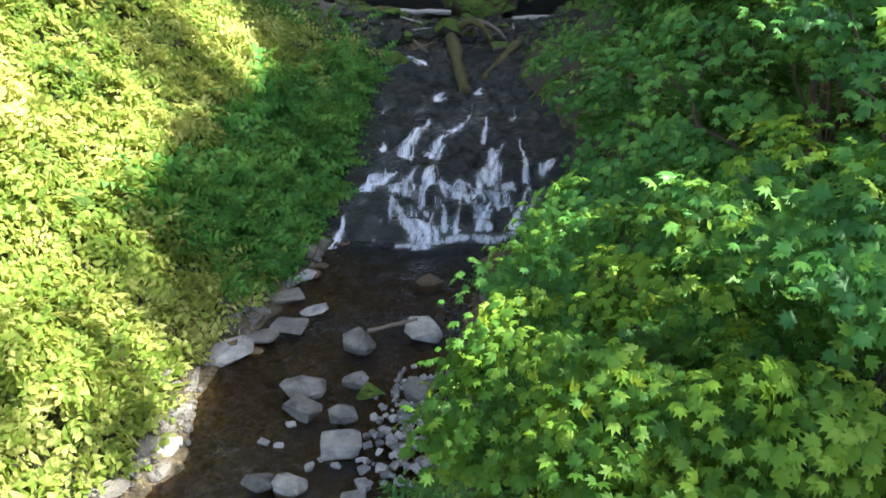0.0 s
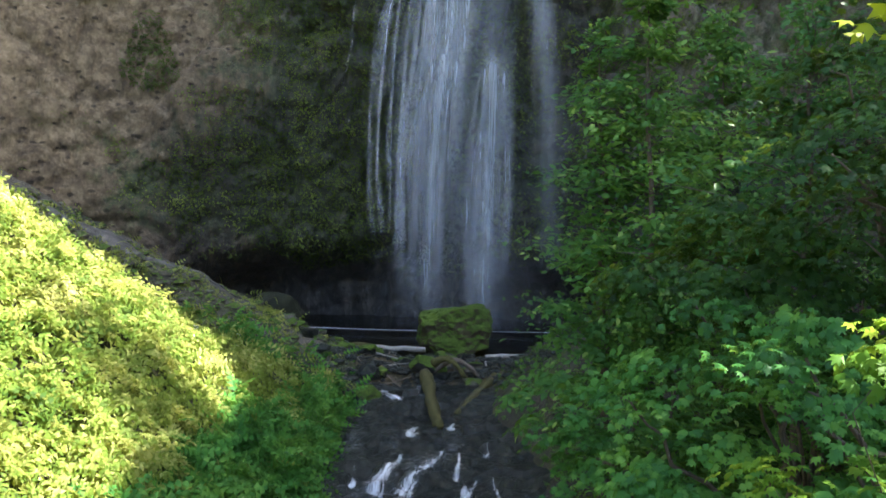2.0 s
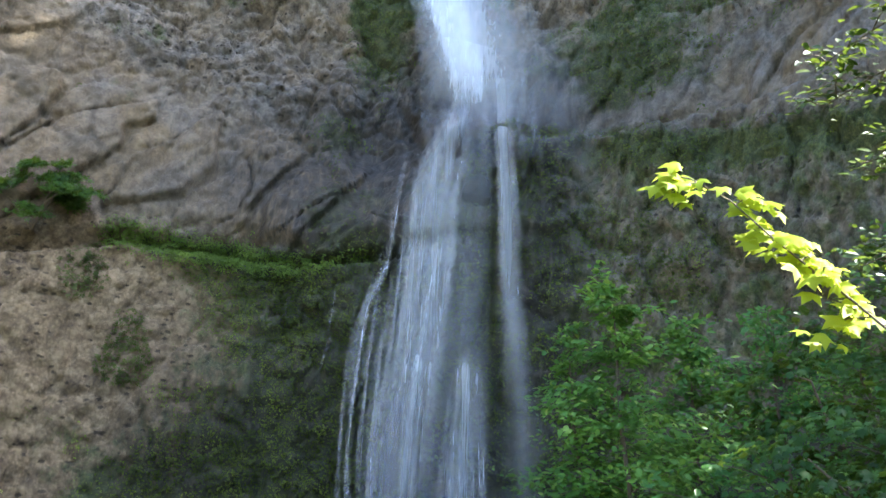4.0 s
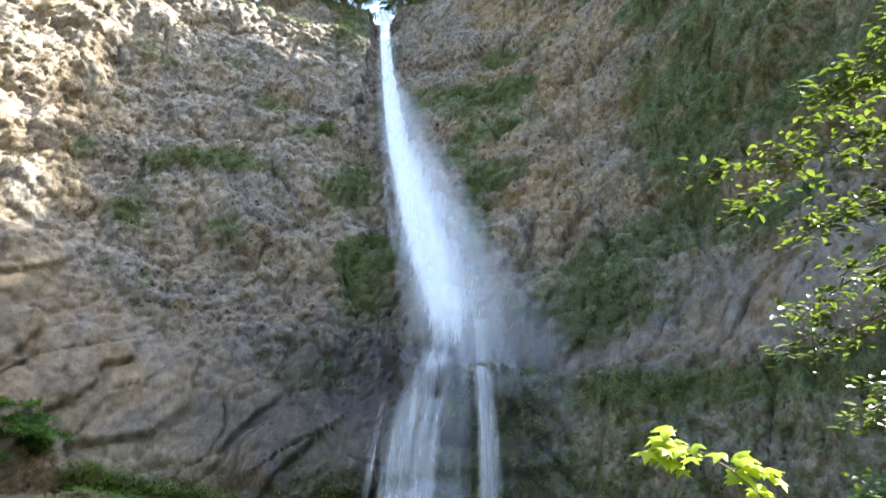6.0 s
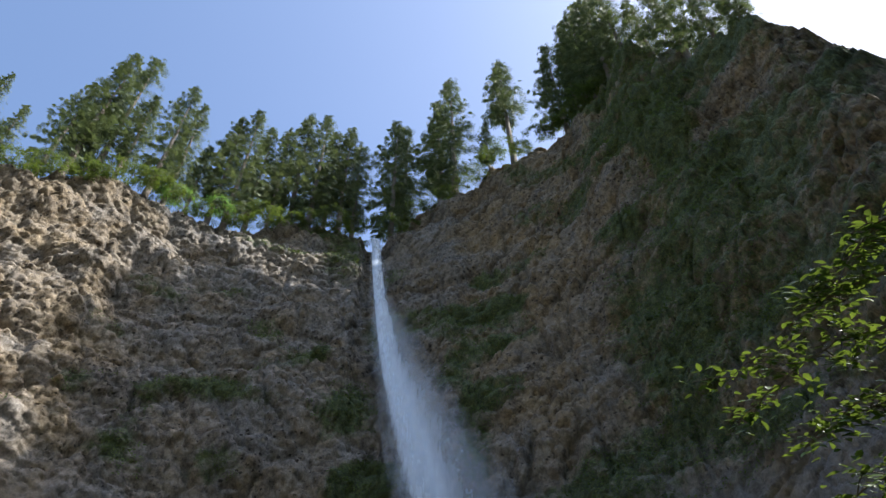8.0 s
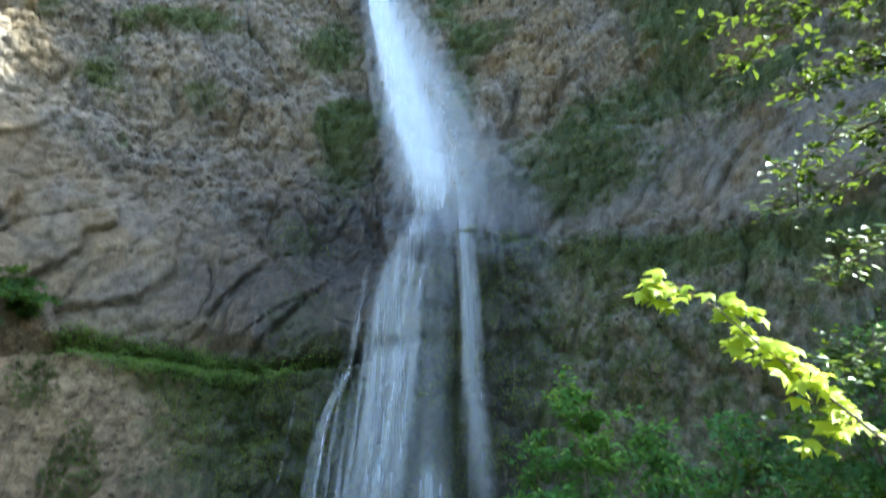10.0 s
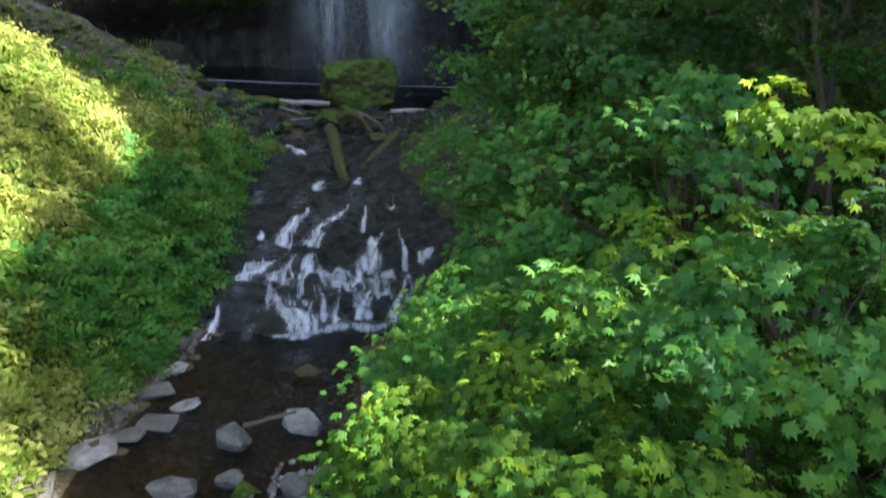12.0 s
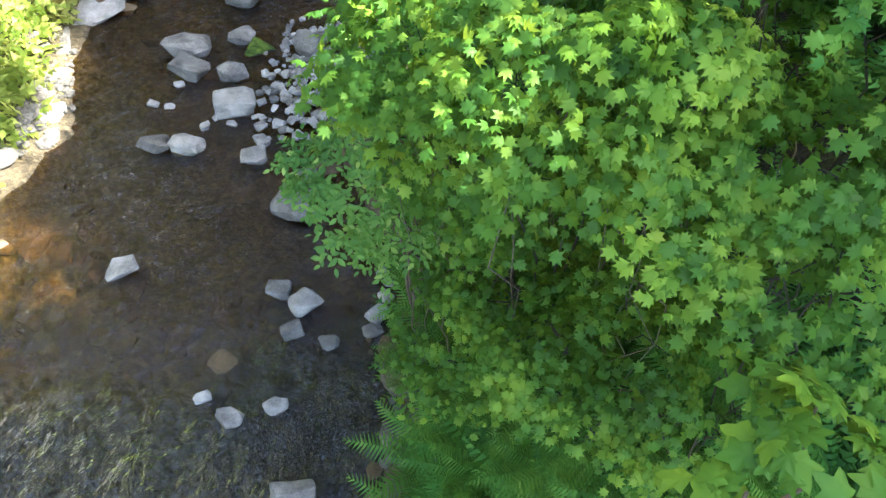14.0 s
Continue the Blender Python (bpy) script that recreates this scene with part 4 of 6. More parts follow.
fall_sheet("step_sheet", [11.9, 10.5, 8, 5, 2, -2, -5, -8], [-3.2, -3.8, -4.3, -4.5, -4.6, -4.6, -4.5, -4.4], [-1.7, -1.5, -1.5, -1.6, -1.8, -2.2, -2.4, -2.4], [3.1, 3.4, 3.5, 3.6, 3.6, 3.7, 3.7, 3.7], M_STREAM, [0.7, 1.25, 1.1, 1.0, 1.0, 0.95, 0.9, 0.6], cols=22, parent=falls, label="bright veil of water below the step", seed=14, soft=0.45)
fall_sheet("fan_sheet", [11.6, 10.4, 8, 5, 2, -2, -5, -8], [0.2, -0.1, -0.3, -0.5, -0.6, -0.6, -0.6, -0.6], [1.6, 1.9, 2.2, 2.3, 2.3, 2.2, 2.1, 2.2], [3.0, 3.2, 3.3, 3.4, 3.5, 3.6, 3.6, 3.6], M_STREAM, [0.6, 1.3, 1.15, 1.1, 1.05, 1.0, 0.95, 0.7], cols=26, parent=falls, label="bright fan of water below the step", seed=8, soft=0.45)
for q, (a0, e0, wid) in enumerate([(-2.6, 11.7, 0.5), (-1.7, 11.2, 0.35), (-3.4, 11.0, 0.35), (1.1, 11.1, 0.45), (0.4, 10.8, 0.3), (1.8, 10.5, 0.35)]):
    es = [e0, e0 - 0.5, e0 - 1.4, e0 - 3.0, e0 - 5.5]
    fall_sheet("crest", es, [a0 - wid * k for k in (0.5, 0.9, 1.1, 1.2, 1.1)], [a0 + wid * k for k in (0.4, 0.7, 0.8, 0.7, 0.5)], [3.6, 4.0, 4.1, 4.1, 4.0], M_STRAND, [0.5, 1.5, 1.3, 1.0, 0.3], cols=9, rows=26, parent=falls, label="bright crest where the water strikes the step", seed=140 + q, soft=0.45)
fall_sheet("side_stream", [31.0, 27, 24, 18.4, 12.4, 7.6, 2, -3.6], [2.1, 2.6, 2.9, 3.0, 3.3, 3.6, 3.8, 4.0], [4.5, 4.6, 4.7, 5.0, 5.6, 6.2, 6.8, 7.0], [3.5, 3.5, 3, 3, 3, 3, 3, 3], M_SOFT, [1.2, 1.25, 1.15, 1.0, 0.8, 0.45, 0.2, 0.0], soft=0.45, cols=16, parent=falls, label="slim soft side stream of white water", seed=6)
# guide lines for the bright strands: az at each el, how many, how wide
GUIDES = [([26, 24, 17.6, 14.6, 11, 6, 2.0, -1.5], [-4.0, -4.4, -5.1, -6.6, -7.0, -7.3, -7.3, -6.8], 5, 0.22, 0.25), ([29, 24, 18.3, 11, 7, 1.7, -7], [-0.6, -3.0, -3.4, -3.8, -4.5, -4.6, -4.3], 5, 0.3, 0.5),
          ([29.5, 24, 18.3, 11, 7, 1.7, -7], [0.6, -1.9, -2.3, -2.6, -3.8, -4.0, -3.9], 6, 0.35, 0.5), ([29.5, 24, 18.3, 11.1, 7, 1.7, -7], [1.2, -0.6, -0.8, -1.6, -2.2, -2.5, -2.4], 6, 0.3, 0.45),
          ([11.4, 10.4, 7.1, 1.8, -1.4, -6.5], [0.7, 0.3, 0.0, -0.3, -0.3, -0.2], 4, 0.22, 0.3), ([11.4, 10, 7.1, 1.9, -1.3, -5], [1.4, 1.6, 1.8, 1.9, 1.8, 1.6], 4, 0.22, 0.3), ([11.6, 8.3, 5.1, 1.8, -2.2, -7], [1.0, 0.9, 0.5, 0.4, 0.6, -0.2], 6, 0.26, 0.4),
          ([29, 24, 18, 12.4, 8], [3.6, 3.9, 4.1, 4.7, 5.4], 4, 0.2, 0.35), ([17, 12, 6, 1, -2.5], [-5.4, -6.0, -6.2, -6.2, -6.1], 4, 0.18, 0.5)]
rng = np.random.default_rng(71)
for g, (ge, ga, many, wide, stray) in enumerate(GUIDES):
    for q in range(round(many * 1.3)):
        span = ge[0] - ge[-1]
        e0 = ge[0] - (rng.uniform(0, 0.45) * span if q else 0.0)
        e1 = max(ge[-1], e0 - rng.uniform(0.35, 0.9) * span) if q else ge[-1]
        es = np.linspace(e0, e1, 8)
        mid = np.interp(es, ge[::-1], ga[::-1]) + rng.normal(0, stray) + np.cumsum(rng.normal(0, 0.07, 8))
        w = wide * rng.uniform(0.4, 1.3) * (2.2 if q % 3 == 1 else 1.0) * np.linspace(0.5, 1.6, 8)
        o = np.interp(es, LO_EL[::-1], LO_OUT[::-1]) + rng.uniform(0.5, 1.0)
        fall_sheet("strand", list(es), list(mid - w), list(mid + w), list(o), M_STRAND, [0.4, 1.1, 1.15, 1.1, 1.05, 0.95, 0.8, 0.2], cols=7, rows=32, parent=falls, seed=20 + 10 * g + q, soft=0.5)
for x0, x1, e0, e1 in ((-8.8, -9.2, 16, 12.5), (-9.0, -9.8, 12.5, 9), (-7.3, -7.9, 15, 9)):
    es = np.linspace(e0, e1, 4)
    mid = np.linspace(x0, x1, 4)
    fall_sheet("strand", list(es), list(mid - 0.07), list(mid + 0.07), [2.2] * 4, M_STRAND, [0.8, 1.3, 1.3, 0.5], cols=4, rows=24, parent=falls, seed=60, soft=0.45)
fall_sheet("base_mist", [8, 3, -2, -5, -8], [-5, -6.5, -7.5, -8.5, -9.5], [5, 6, 7, 8, 9], [4.5, 5, 6, 7, 7.5], M_HAZE, [0.3, 0.8, 1.0, 1.1, 1.1], parent=falls, seed=7, soft=0.4)


# ---- rocks in and beside the creek ----
def boulder(name, x, y, w, mat, label, category="rock", group="creek rocks", flat=0.55, seed=0, long=1.25, turn=0.0, sink=0.3, z=None, sub=3, blocky=0.9, cube=False, hull=False):
    """One rock with broken planes and a worn edge."""
    rng = np.random.default_rng(seed)
    bm = bmesh.new()
    if cube:
        bmesh.ops.create_cube(bm, size=0.82)
        bmesh.ops.subdivide_edges(bm, edges=bm.edges[:], cuts=30, use_grid_fill=True)
    elif hull:
        p = rng.uniform(-1, 1, (26, 3))
        p = p / np.max(np.abs(p), axis=1, keepdims=True) * rng.uniform(0.75, 1.0, (26, 1))
        p = p * (0.72 + 0.28 / np.maximum(np.linalg.norm(p, axis=1, keepdims=True), 0.5)) * 0.5
        for c in p:
            bm.verts.new(c)
        done = bmesh.ops.convex_hull(bm, input=bm.verts[:])
        bmesh.ops.delete(bm, geom=list({g for g in done["geom_interior"] + done["geom_unused"] if isinstance(g, bmesh.types.BMVert)}), context="VERTS")
        bmesh.ops.dissolve_limit(bm, angle_limit=radians(16), verts=bm.verts[:], edges=bm.edges[:])
        bmesh.ops.bevel(bm, geom=bm.edges[:], offset=0.025, segments=2, affect="EDGES", profile=0.6)
        bmesh.ops.triangulate(bm, faces=bm.faces[:])
        if w > 0.35:
            bmesh.ops.subdivide_edges(bm, edges=[e for e in bm.edges if e.calc_length() > 0.14], cuts=1)
            bmesh.ops.triangulate(bm, faces=bm.faces[:])
    else:
        bmesh.ops.create_icosphere(bm, subdivisions=sub, radius=0.5)
    v = np.array([q.co[:] for q in bm.verts])
    if cube:
        r = np.linalg.norm(v, axis=1, keepdims=True)
        v = v * (0.78 + 0.22 * 0.5 / r)
    for _ in range(5 if cube else 0 if hull else 8):
        n = rng.normal(0, 1, 3)
        n /= np.linalg.norm(n)
        off = rng.uniform(0.44, 0.55) if cube else rng.uniform(0.17, 0.33)
        over = np.maximum(v @ n - off, 0)
        v = v - over[:, None] * n * (0.6 + 0.4 * blocky)
    v = v + (fbm(v[:, 0] * 3 + seed, v[:, 1] * 3, v[:, 2] * 3, 7, 3)[:, None] - 0.5) * (0.13 if hull else 0.22 if cube else 0.16) * v / (np.linalg.norm(v, axis=1, keepdims=True) + 1e-6)
    if cube:
        v = v + (fbm(v[:, 0] * 11, v[:, 1] * 11, v[:, 2] * 11, 9, 3)[:, None] - 0.5) * 0.09 * v / (np.linalg.norm(v, axis=1, keepdims=True) + 1e-6)
    v = v * np.array((long, 1.0, flat)) * w / ((long + 1) / 2)
    for q, c in zip(bm.verts, v):
        q.co = c
    me = bpy.data.meshes.new(name)
    bm.to_mesh(me)
    bm.free()
    me.polygons.foreach_set("use_smooth", np.full(len(me.polygons), False))
    me.materials.append(mat)
    ob = new(name, me)
    zz = (float(creek_z(y)) - 0.07 if z is None else z) + w * flat * (0.5 - sink)
    ob.matrix_world = pose(x, y, zz, rng.uniform(-9, 9), rng.uniform(-9, 9), turn if turn else rng.uniform(-60, 60))
    return tagged(ob, label, category, group)


ROCKS = [(-3.8, 19.0, 1.1), (-2.0, 19.7, 1.15), (-4.9, 16.7, 1.1), (-4.7, 15.9, 0.9), (-3.6, 17.2, 0.7), (-3.7, 15.8, 0.72), (-3.5, 14.6, 1.0),
         (-5.1, 13.3, 0.7), (-4.4, 13.3, 0.76), (-2.8, 13.4, 0.42), (-2.9, 12.8, 0.6), (-1.9, 16.8, 0.9), (-5.2, 9.8, 0.62), (-2.1, 9.2, 0.52), (-1.6, 8.9, 0.65),
         (-1.8, 8.3, 0.46), (-2.8, 6.6, 0.46), (-2.0, 11.4, 1.08), (-1.6, 12.2, 0.6), (-1.1, 8.0, 0.4), (-0.2, 8.6, 0.47), (-0.3, 8.25, 0.36), (-2.0, 6.8, 0.42), (-1.6, 5.1, 0.8),
         (-3.3, 7.0, 0.3), (-4.1, 13.9, 0.27), (-4.9, 15.4, 0.25), (-5.4, 14.7, 0.28), (-5.0, 14.6, 0.25), (-0.05, 9.0, 0.33), (-0.1, 9.6, 0.28), (0.0, 9.35, 0.24), (-3.5, 14.0, 0.24), (-3.9, 14.2, 0.2)]
for q, (x, y, w) in enumerate(ROCKS):
    boulder("creek_rock", x, y, w, M_ROCK, "pale grey angular rock standing in the creek", flat=0.62 if w > 0.5 else 0.55, seed=q + 3, sink=0.3, hull=True, long=1.15 + 0.4 * ((q * 7) % 5) / 5)
boulder("creek_rock", -3.2, 16.7, 0.9, M_MOSSROCK, "rounded rock with a yellow-green algae crust", seed=51, flat=0.55)
boulder("bank_rock", 0.5, 7.0, 1.3, M_SCREE, "brown-grey rock under ferns at the shore", "rock", seed=53, flat=0.8, z=0.55)
for q, (x, y, w, fl, tn) in enumerate([(-8.3, 14.2, 2.2, 0.3, 20), (-8.9, 12.8, 2.0, 0.3, -10), (-8.0, 15.6, 1.0, 0.4, 30), (-9.2, 15.8, 1.3, 0.5, 60), (-7.5, 18.3, 1.6, 0.32, 35), (-6.1, 19.9, 1.2, 0.22, 20), (-5.5, 20.9, 0.9, 0.25, 0), (-6.7, 19.3, 1.0, 0.3, 10), (-8.1, 17.0, 1.1, 0.3, 70), (-6.6, 21.6, 1.2, 0.3, 30), (-6.4, 23.0, 1.1, 0.3, 60), (-9.0, 10.8, 1.6, 0.35, 60)]):
    boulder("shore_rock", x, y, w * 0.9, M_SHORE if q % 2 else M_ROCK, "flat pale rock ledge along the creek shore", "rock", "shore rocks", fl * 0.85, 70 + q, 1.35 + 0.5 * ((q * 5) % 7) / 7, tn + 17 * ((q * 3) % 5) - 34, 0.28, hull=True)

# gravel bar
rng = np.random.default_rng(11)
STONES = [boulder("stone", -2.2, 15.8, 0.3, M_ROCK, "small grey gravel-bar stone", "stone", "gravel bar stones", 0.55, 90 + q, 1.3, 10, 0.2, hull=True) for q in range(4)]
for q in range(250):
    a, b = rng.normal(0, 1, 2)
    x, y = -1.9 + 0.55 * a + 0.1 * b, 15.6 + 1.15 * b
    if x < -3.0 or y < 13.2 or y > 18:
        continue
    s = rng.uniform(0.35, 1.0)
    c = copy_thing(STONES[q % 4], pose(x, y, float(creek_z(y)) + 0.03 + 0.06 * rng.random(), rng.uniform(-15, 15), rng.uniform(-15, 15), rng.uniform(0, 360)))
    c.scale = (s, s, s)

# ---- the mossy block, logs and debris at the pool's outlet ----
block_rock = boulder("mossy_boulder", -1.25, 55.2, 5.0, M_BOULDERMOSS, "big squared boulder covered in bright green moss", "boulder", "", 0.82, 203, 1.25, 8, 0.06, z=2.9, cube=True)
block_rock.matrix_world = pose(-1.25, 55.2, 4.55, -4, -7, 10)
boulder("cave_boulder", -15.0, 60.2, 5.0, M_NUB, "dark rounded boulder under the cliff overhang", "boulder", "", 0.75, 229, 1.15, 20, 0.3, z=4.0, sub=4, blocky=0.6)
boulder("moss_rock", -5.6, 42.6, 1.6, M_MOSSROCK, "yellow-mossed rock beside the outflow", "rock", "outlet rocks", 0.75, 207, 1.1, 10, 0.2, z=2.5, sub=4)


def log(name, a, b, r0, r1, mat, label, seed, sag=(0, 0, 0.0)):
    rng = np.random.default_rng(seed)
    pts = bend(a, b, sag, rng, 12, 0.05)
    rad = np.linspace(r0, r1, 12) * rng.uniform(0.85, 1.12, 12)
    v, f = tube(pts, rad, 14)
    v = v + (np.stack([fbm(v[:, 0] / r0, v[:, 1] / r0, v[:, 2] / r0, 3 + k, 2) for k in range(3)], 1) - 0.5) * r0 * 0.8
    n = len(v)
    v = np.concatenate([v, [pts[0]], [pts[-1]]])
    caps = [(n, (s + 1) % 14, s, s) for s in range(14)] + [(n + 1, n - 14 + s, n - 14 + (s + 1) % 14, n - 14 + (s + 1) % 14) for s in range(14)]
    me = bpy.data.meshes.new(name)
    me.from_pydata(v.tolist(), [], f.tolist() + [tuple(dict.fromkeys(c)) for c in caps])
    me.polygons.foreach_set("use_smooth", np.full(len(me.polygons), True))
    me.materials.append(mat)
    return tagged(new(name, me), label, "log", "drift logs")


log("mossy_log", (-1.65, 38.7, 2.1), (-2.75, 46.2, 3.25), 0.27, 0.38, M_MOSSBARK, "rotten mossy log lying down the cascade", 5)
boulder("root_stock", -3.0, 46.9, 3.0, M_MOSSROCK, "rotten mossy root stock at the log's end", "stump", "", 0.62, 211, 1.3, 20, 0.3, z=3.2, sub=4)
for q, (x0, z0, x1, y1, z1, r, up) in enumerate([(-2.4, 3.7, -0.4, 45.8, 3.1, 0.24, 0.7), (-2.3, 3.3, 0.5, 46.4, 2.9, 0.2, 0.9)]):
    log("root", (x0, 46.7, z0), (x1, y1, z1), r, r * 0.5, M_MOSSBARK if q % 2 == 0 else M_BARK, "gnarled dead root in the outlet debris", 430 + q, (0, 0, up))
log("drift_log", (-11.5, 54.2, 3.5), (-3.2, 53.0, 3.5), 0.2, 0.15, M_DRIFT, "bleached pale drift log across the outlet", 7)
log("dark_log", (-12.5, 53.6, 3.45), (-7.0, 53.3, 3.4), 0.4, 0.35, M_MOSSBARK, "dark wet log beside the pool", 8)
log("root_log", (-0.8, 41.0, 2.2), (1.3, 46.0, 3.2), 0.16, 0.32, M_MOSSBARK, "tangled dead root log beside the cascade", 9)
log("drift_log", (0.8, 51.2, 3.4), (6.5, 52.5, 3.6), 0.16, 0.1, M_DRIFT, "thin grey drift branch on the debris", 10)
log("drift_branch", (-3.6, 19.4, 0.2), (-2.2, 19.9, 0.35), 0.07, 0.05, M_TWIG, "bare stick caught between two creek rocks", 12)
rng = np.random.default_rng(21)
for q in range(46):
    y = rng.uniform(44.5, 53.0)
    x = rng.uniform(-12 if y > 48 else -7.5, 4.5)
    boulder("outlet_rock", x, y, rng.uniform(0.4, 1.3), M_SCREE if q % 3 == 1 else M_WETROCK if q % 3 else M_MOSSROCK, "dark broken rock in the outlet debris", "rock", "outlet rocks", 0.6, 300 + q, 1.3, 0, 0.2, z=ground_z(x, y), hull=True)
for q in range(26):
    y = rng.uniform(45, 53)
    x = rng.uniform(-9, 4)
    a, L = rng.uniform(0, 6.3), rng.uniform(0.8, 2.4)
    z = ground_z(x, y)
    log("stick", (x, y, z + 0.1), (x + L * math.cos(a), y + L * math.sin(a), ground_z(x + L * math.cos(a), y + L * math.sin(a)) + 0.2), 0.06, 0.03, M_TWIG if q % 2 else M_DRIFT, "broken dead stick in the debris", 400 + q)

def scatter_stones(name, n, box, side, size, mat, label, seed, keep):
    """Loose small stones, too many to count."""
    rng = np.random.default_rng(seed)
    x, y = rng.uniform(box[0], box[1], n), rng.uniform(box[2], box[3], n)
    ok = rng.random(n) < keep(x, y)
    x, y = x[ok], y[ok]
    g = (1 + 5 ** 0.5) / 2
    tv = np.array([(-1, g, 0), (1, g, 0), (-1, -g, 0), (1, -g, 0), (0, -1, g), (0, 1, g), (0, -1, -g), (0, 1, -g), (g, 0, -1), (g, 0, 1), (-g, 0, -1), (-g, 0, 1)]) / 3.8
    tf = np.array([(0, 11, 5), (0, 5, 1), (0, 1, 7), (0, 7, 10), (0, 10, 11), (1, 5, 9), (5, 11, 4), (11, 10, 2), (10, 7, 6), (7, 1, 8), (3, 9, 4), (3, 4, 2), (3, 2, 6), (3, 6, 8), (3, 8, 9), (4, 9, 5), (2, 4, 11), (6, 2, 10), (8, 6, 7), (9, 8, 1)])
    sz = size * rng.lognormal(0, 0.5, len(x))
    v = tv[None] * sz[:, None, None] * (1 + rng.normal(0, 0.16, (len(x), 12, 1))) * np.stack([rng.uniform(0.7, 1.4, len(x)), rng.uniform(0.7, 1.4, len(x)), rng.uniform(0.4, 0.8, len(x))], 1)[:, None, :]
    v = v + np.stack([x, y, land(x, y) + 0.1 * sz], 1)[:, None, :]
    f = tf[None] + (np.arange(len(x)) * 12)[:, None, None]
    return tagged(new(name, mesh_from(name, v.reshape(-1, 3), f.reshape(-1, 3), mat, False)), label, "stones", kind="stuff")


scatter_stones("scree_stones", 3800, (-34, -8, 40, 62), -1, 0.3, M_SCREE, "loose grey scree stones under the cliff", 61, lambda x, y: (0.15 + 0.85 * (vnoise(x * 0.4, y * 0.4, x * 0, 63) > 0.45)) * (1 - 0.9 * (x < -14) * (np.abs(y - np.interp(x, *PATH_LINE)) < np.interp(x, [-27, -15], [1.7, 0.7]))))
scatter_stones("outlet_stones", 2600, (-9, 6, 44, 54), 1, 0.28, M_WETROCK, "dark loose stones in the outlet debris", 62, lambda x, y: 0.8 + 0 * x)
scatter_stones("bed_stones", 2600, (-9, 1, 2, 27), 1, 0.22, M_BEDSTONE, "brown stones on the creek bed", 64, lambda x, y: (bed_depth(x, y) > 0.1) * (vnoise(x * 0.6, y * 0.6, x * 0, 65) > 0.4))
scatter_stones("shore_stones", 9000, (-11, 3, 3, 27), 1, 0.17, M_SHORE, "small pale stones along the creek shores", 66, lambda x, y: ((bed_depth(x, y) > -0.7) & (bed_depth(x, y) < 0.35)) * (vnoise(x * 0.5, y * 0.5, x * 0, 67) > 0.35))
exs = np.linspace(-15, 12, 120)
eye_y = 64.6 + 0.5 * np.sin(exs * 0.21)
strip_v = np.concatenate([np.stack([exs, eye_y + k * 0.5, exs * 0 + 3.06], 1) for k in range(3)])
pool_foam = new("pool_foam", mesh_from("pool_foam", strip_v, grid_faces(3, 120), M_FOAM, True, {"across": strip_v[:, 0] * 0.2, "along": strip_v[:, 1], "dens": np.concatenate([exs * 0 + 0.5, exs * 0 + 1.25, exs * 0 + 0.3])}))
tagged(pool_foam, "thin line of foam on the pool", "foam", kind="structure")

# ---- plants of the open bank ----
def veg_height(x, y):
    e, p = cells(x * 0.62, y * 0.62, x * 0, 151)
    return 0.15 + (0.35 + 0.85 * p) * sstep(0.0, 0.5, e) + 0.5 * vnoise(x * 1.3, y * 1.3, x * 0, 153) + 0.7 * (fbm(x * 0.12, y * 0.12, x * 0, 161, 2) - 0.4) - 0.55 * sstep(34, 40, y)


def cover(n, x0, x1, y0, y1, side, seed, keep):
    rng = np.random.default_rng(seed)
    x, y = rng.uniform(x0, x1, n), rng.uniform(y0, y1, n)
    s = np.interp(y, *LEFT) - x if side < 0 else x - np.interp(y, *RIGHT)
    ok = (s > (0.35 if side < 0 else 0.12)) & (rng.random(n) < keep(x, y, s))
    return x[ok], y[ok], s[ok], rng


def bank_cover(name, n, template, size, mat, label, seed, keep, side=-1, box=(-34, -5, 5, 60), up=0.75, tall=1.0):
    x, y, s, rng = cover(n, *box, side, seed, keep)
    z = land(x, y)
    h = veg_height(x, y) * tall * sstep(0.2, 2.2, s)
    e = 0.15
    gxn, gyn = -(land(x + e, y) + veg_height(x + e, y) - z - veg_height(x, y)) / e, -(land(x, y + e) + veg_height(x, y + e) - z - veg_height(x, y)) / e
    nor = np.stack([np.clip(gxn, -1.5, 1.5) * 0.5, np.clip(gyn, -1.5, 1.5) * 0.5, np.full(len(x), up)], 1) + rng.normal(0, 0.46, (len(x), 3))
    pos = np.stack([x, y, z + h * rng.uniform(0.45, 1.0, len(x)) ** 0.7], 1)
    vv, ff = spread(template, pos, nor, size * rng.uniform(0.6, 1.25, len(x)), rng)
    return tagged(new(name, mesh_from(name, vv, ff, mat, True)), label, "plants", kind="stuff")


def dense(x, y, s):
    top = 41.5 + 3.0 * (vnoise(x * 0.4, y * 0.4, x * 0, 171) - 0.5) + np.clip(-(x + 20) * 0.1, 0, 3)
    return 1 - 0.97 * sstep(-1.0, 1.5, y - top)


# sunlit part of the bank; the sun's edge is put into leaf colour
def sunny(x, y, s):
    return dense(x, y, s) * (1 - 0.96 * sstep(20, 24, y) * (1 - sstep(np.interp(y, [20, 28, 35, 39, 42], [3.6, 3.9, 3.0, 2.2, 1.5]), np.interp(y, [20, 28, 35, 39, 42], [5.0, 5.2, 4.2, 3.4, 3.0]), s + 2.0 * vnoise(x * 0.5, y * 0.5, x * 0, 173))))


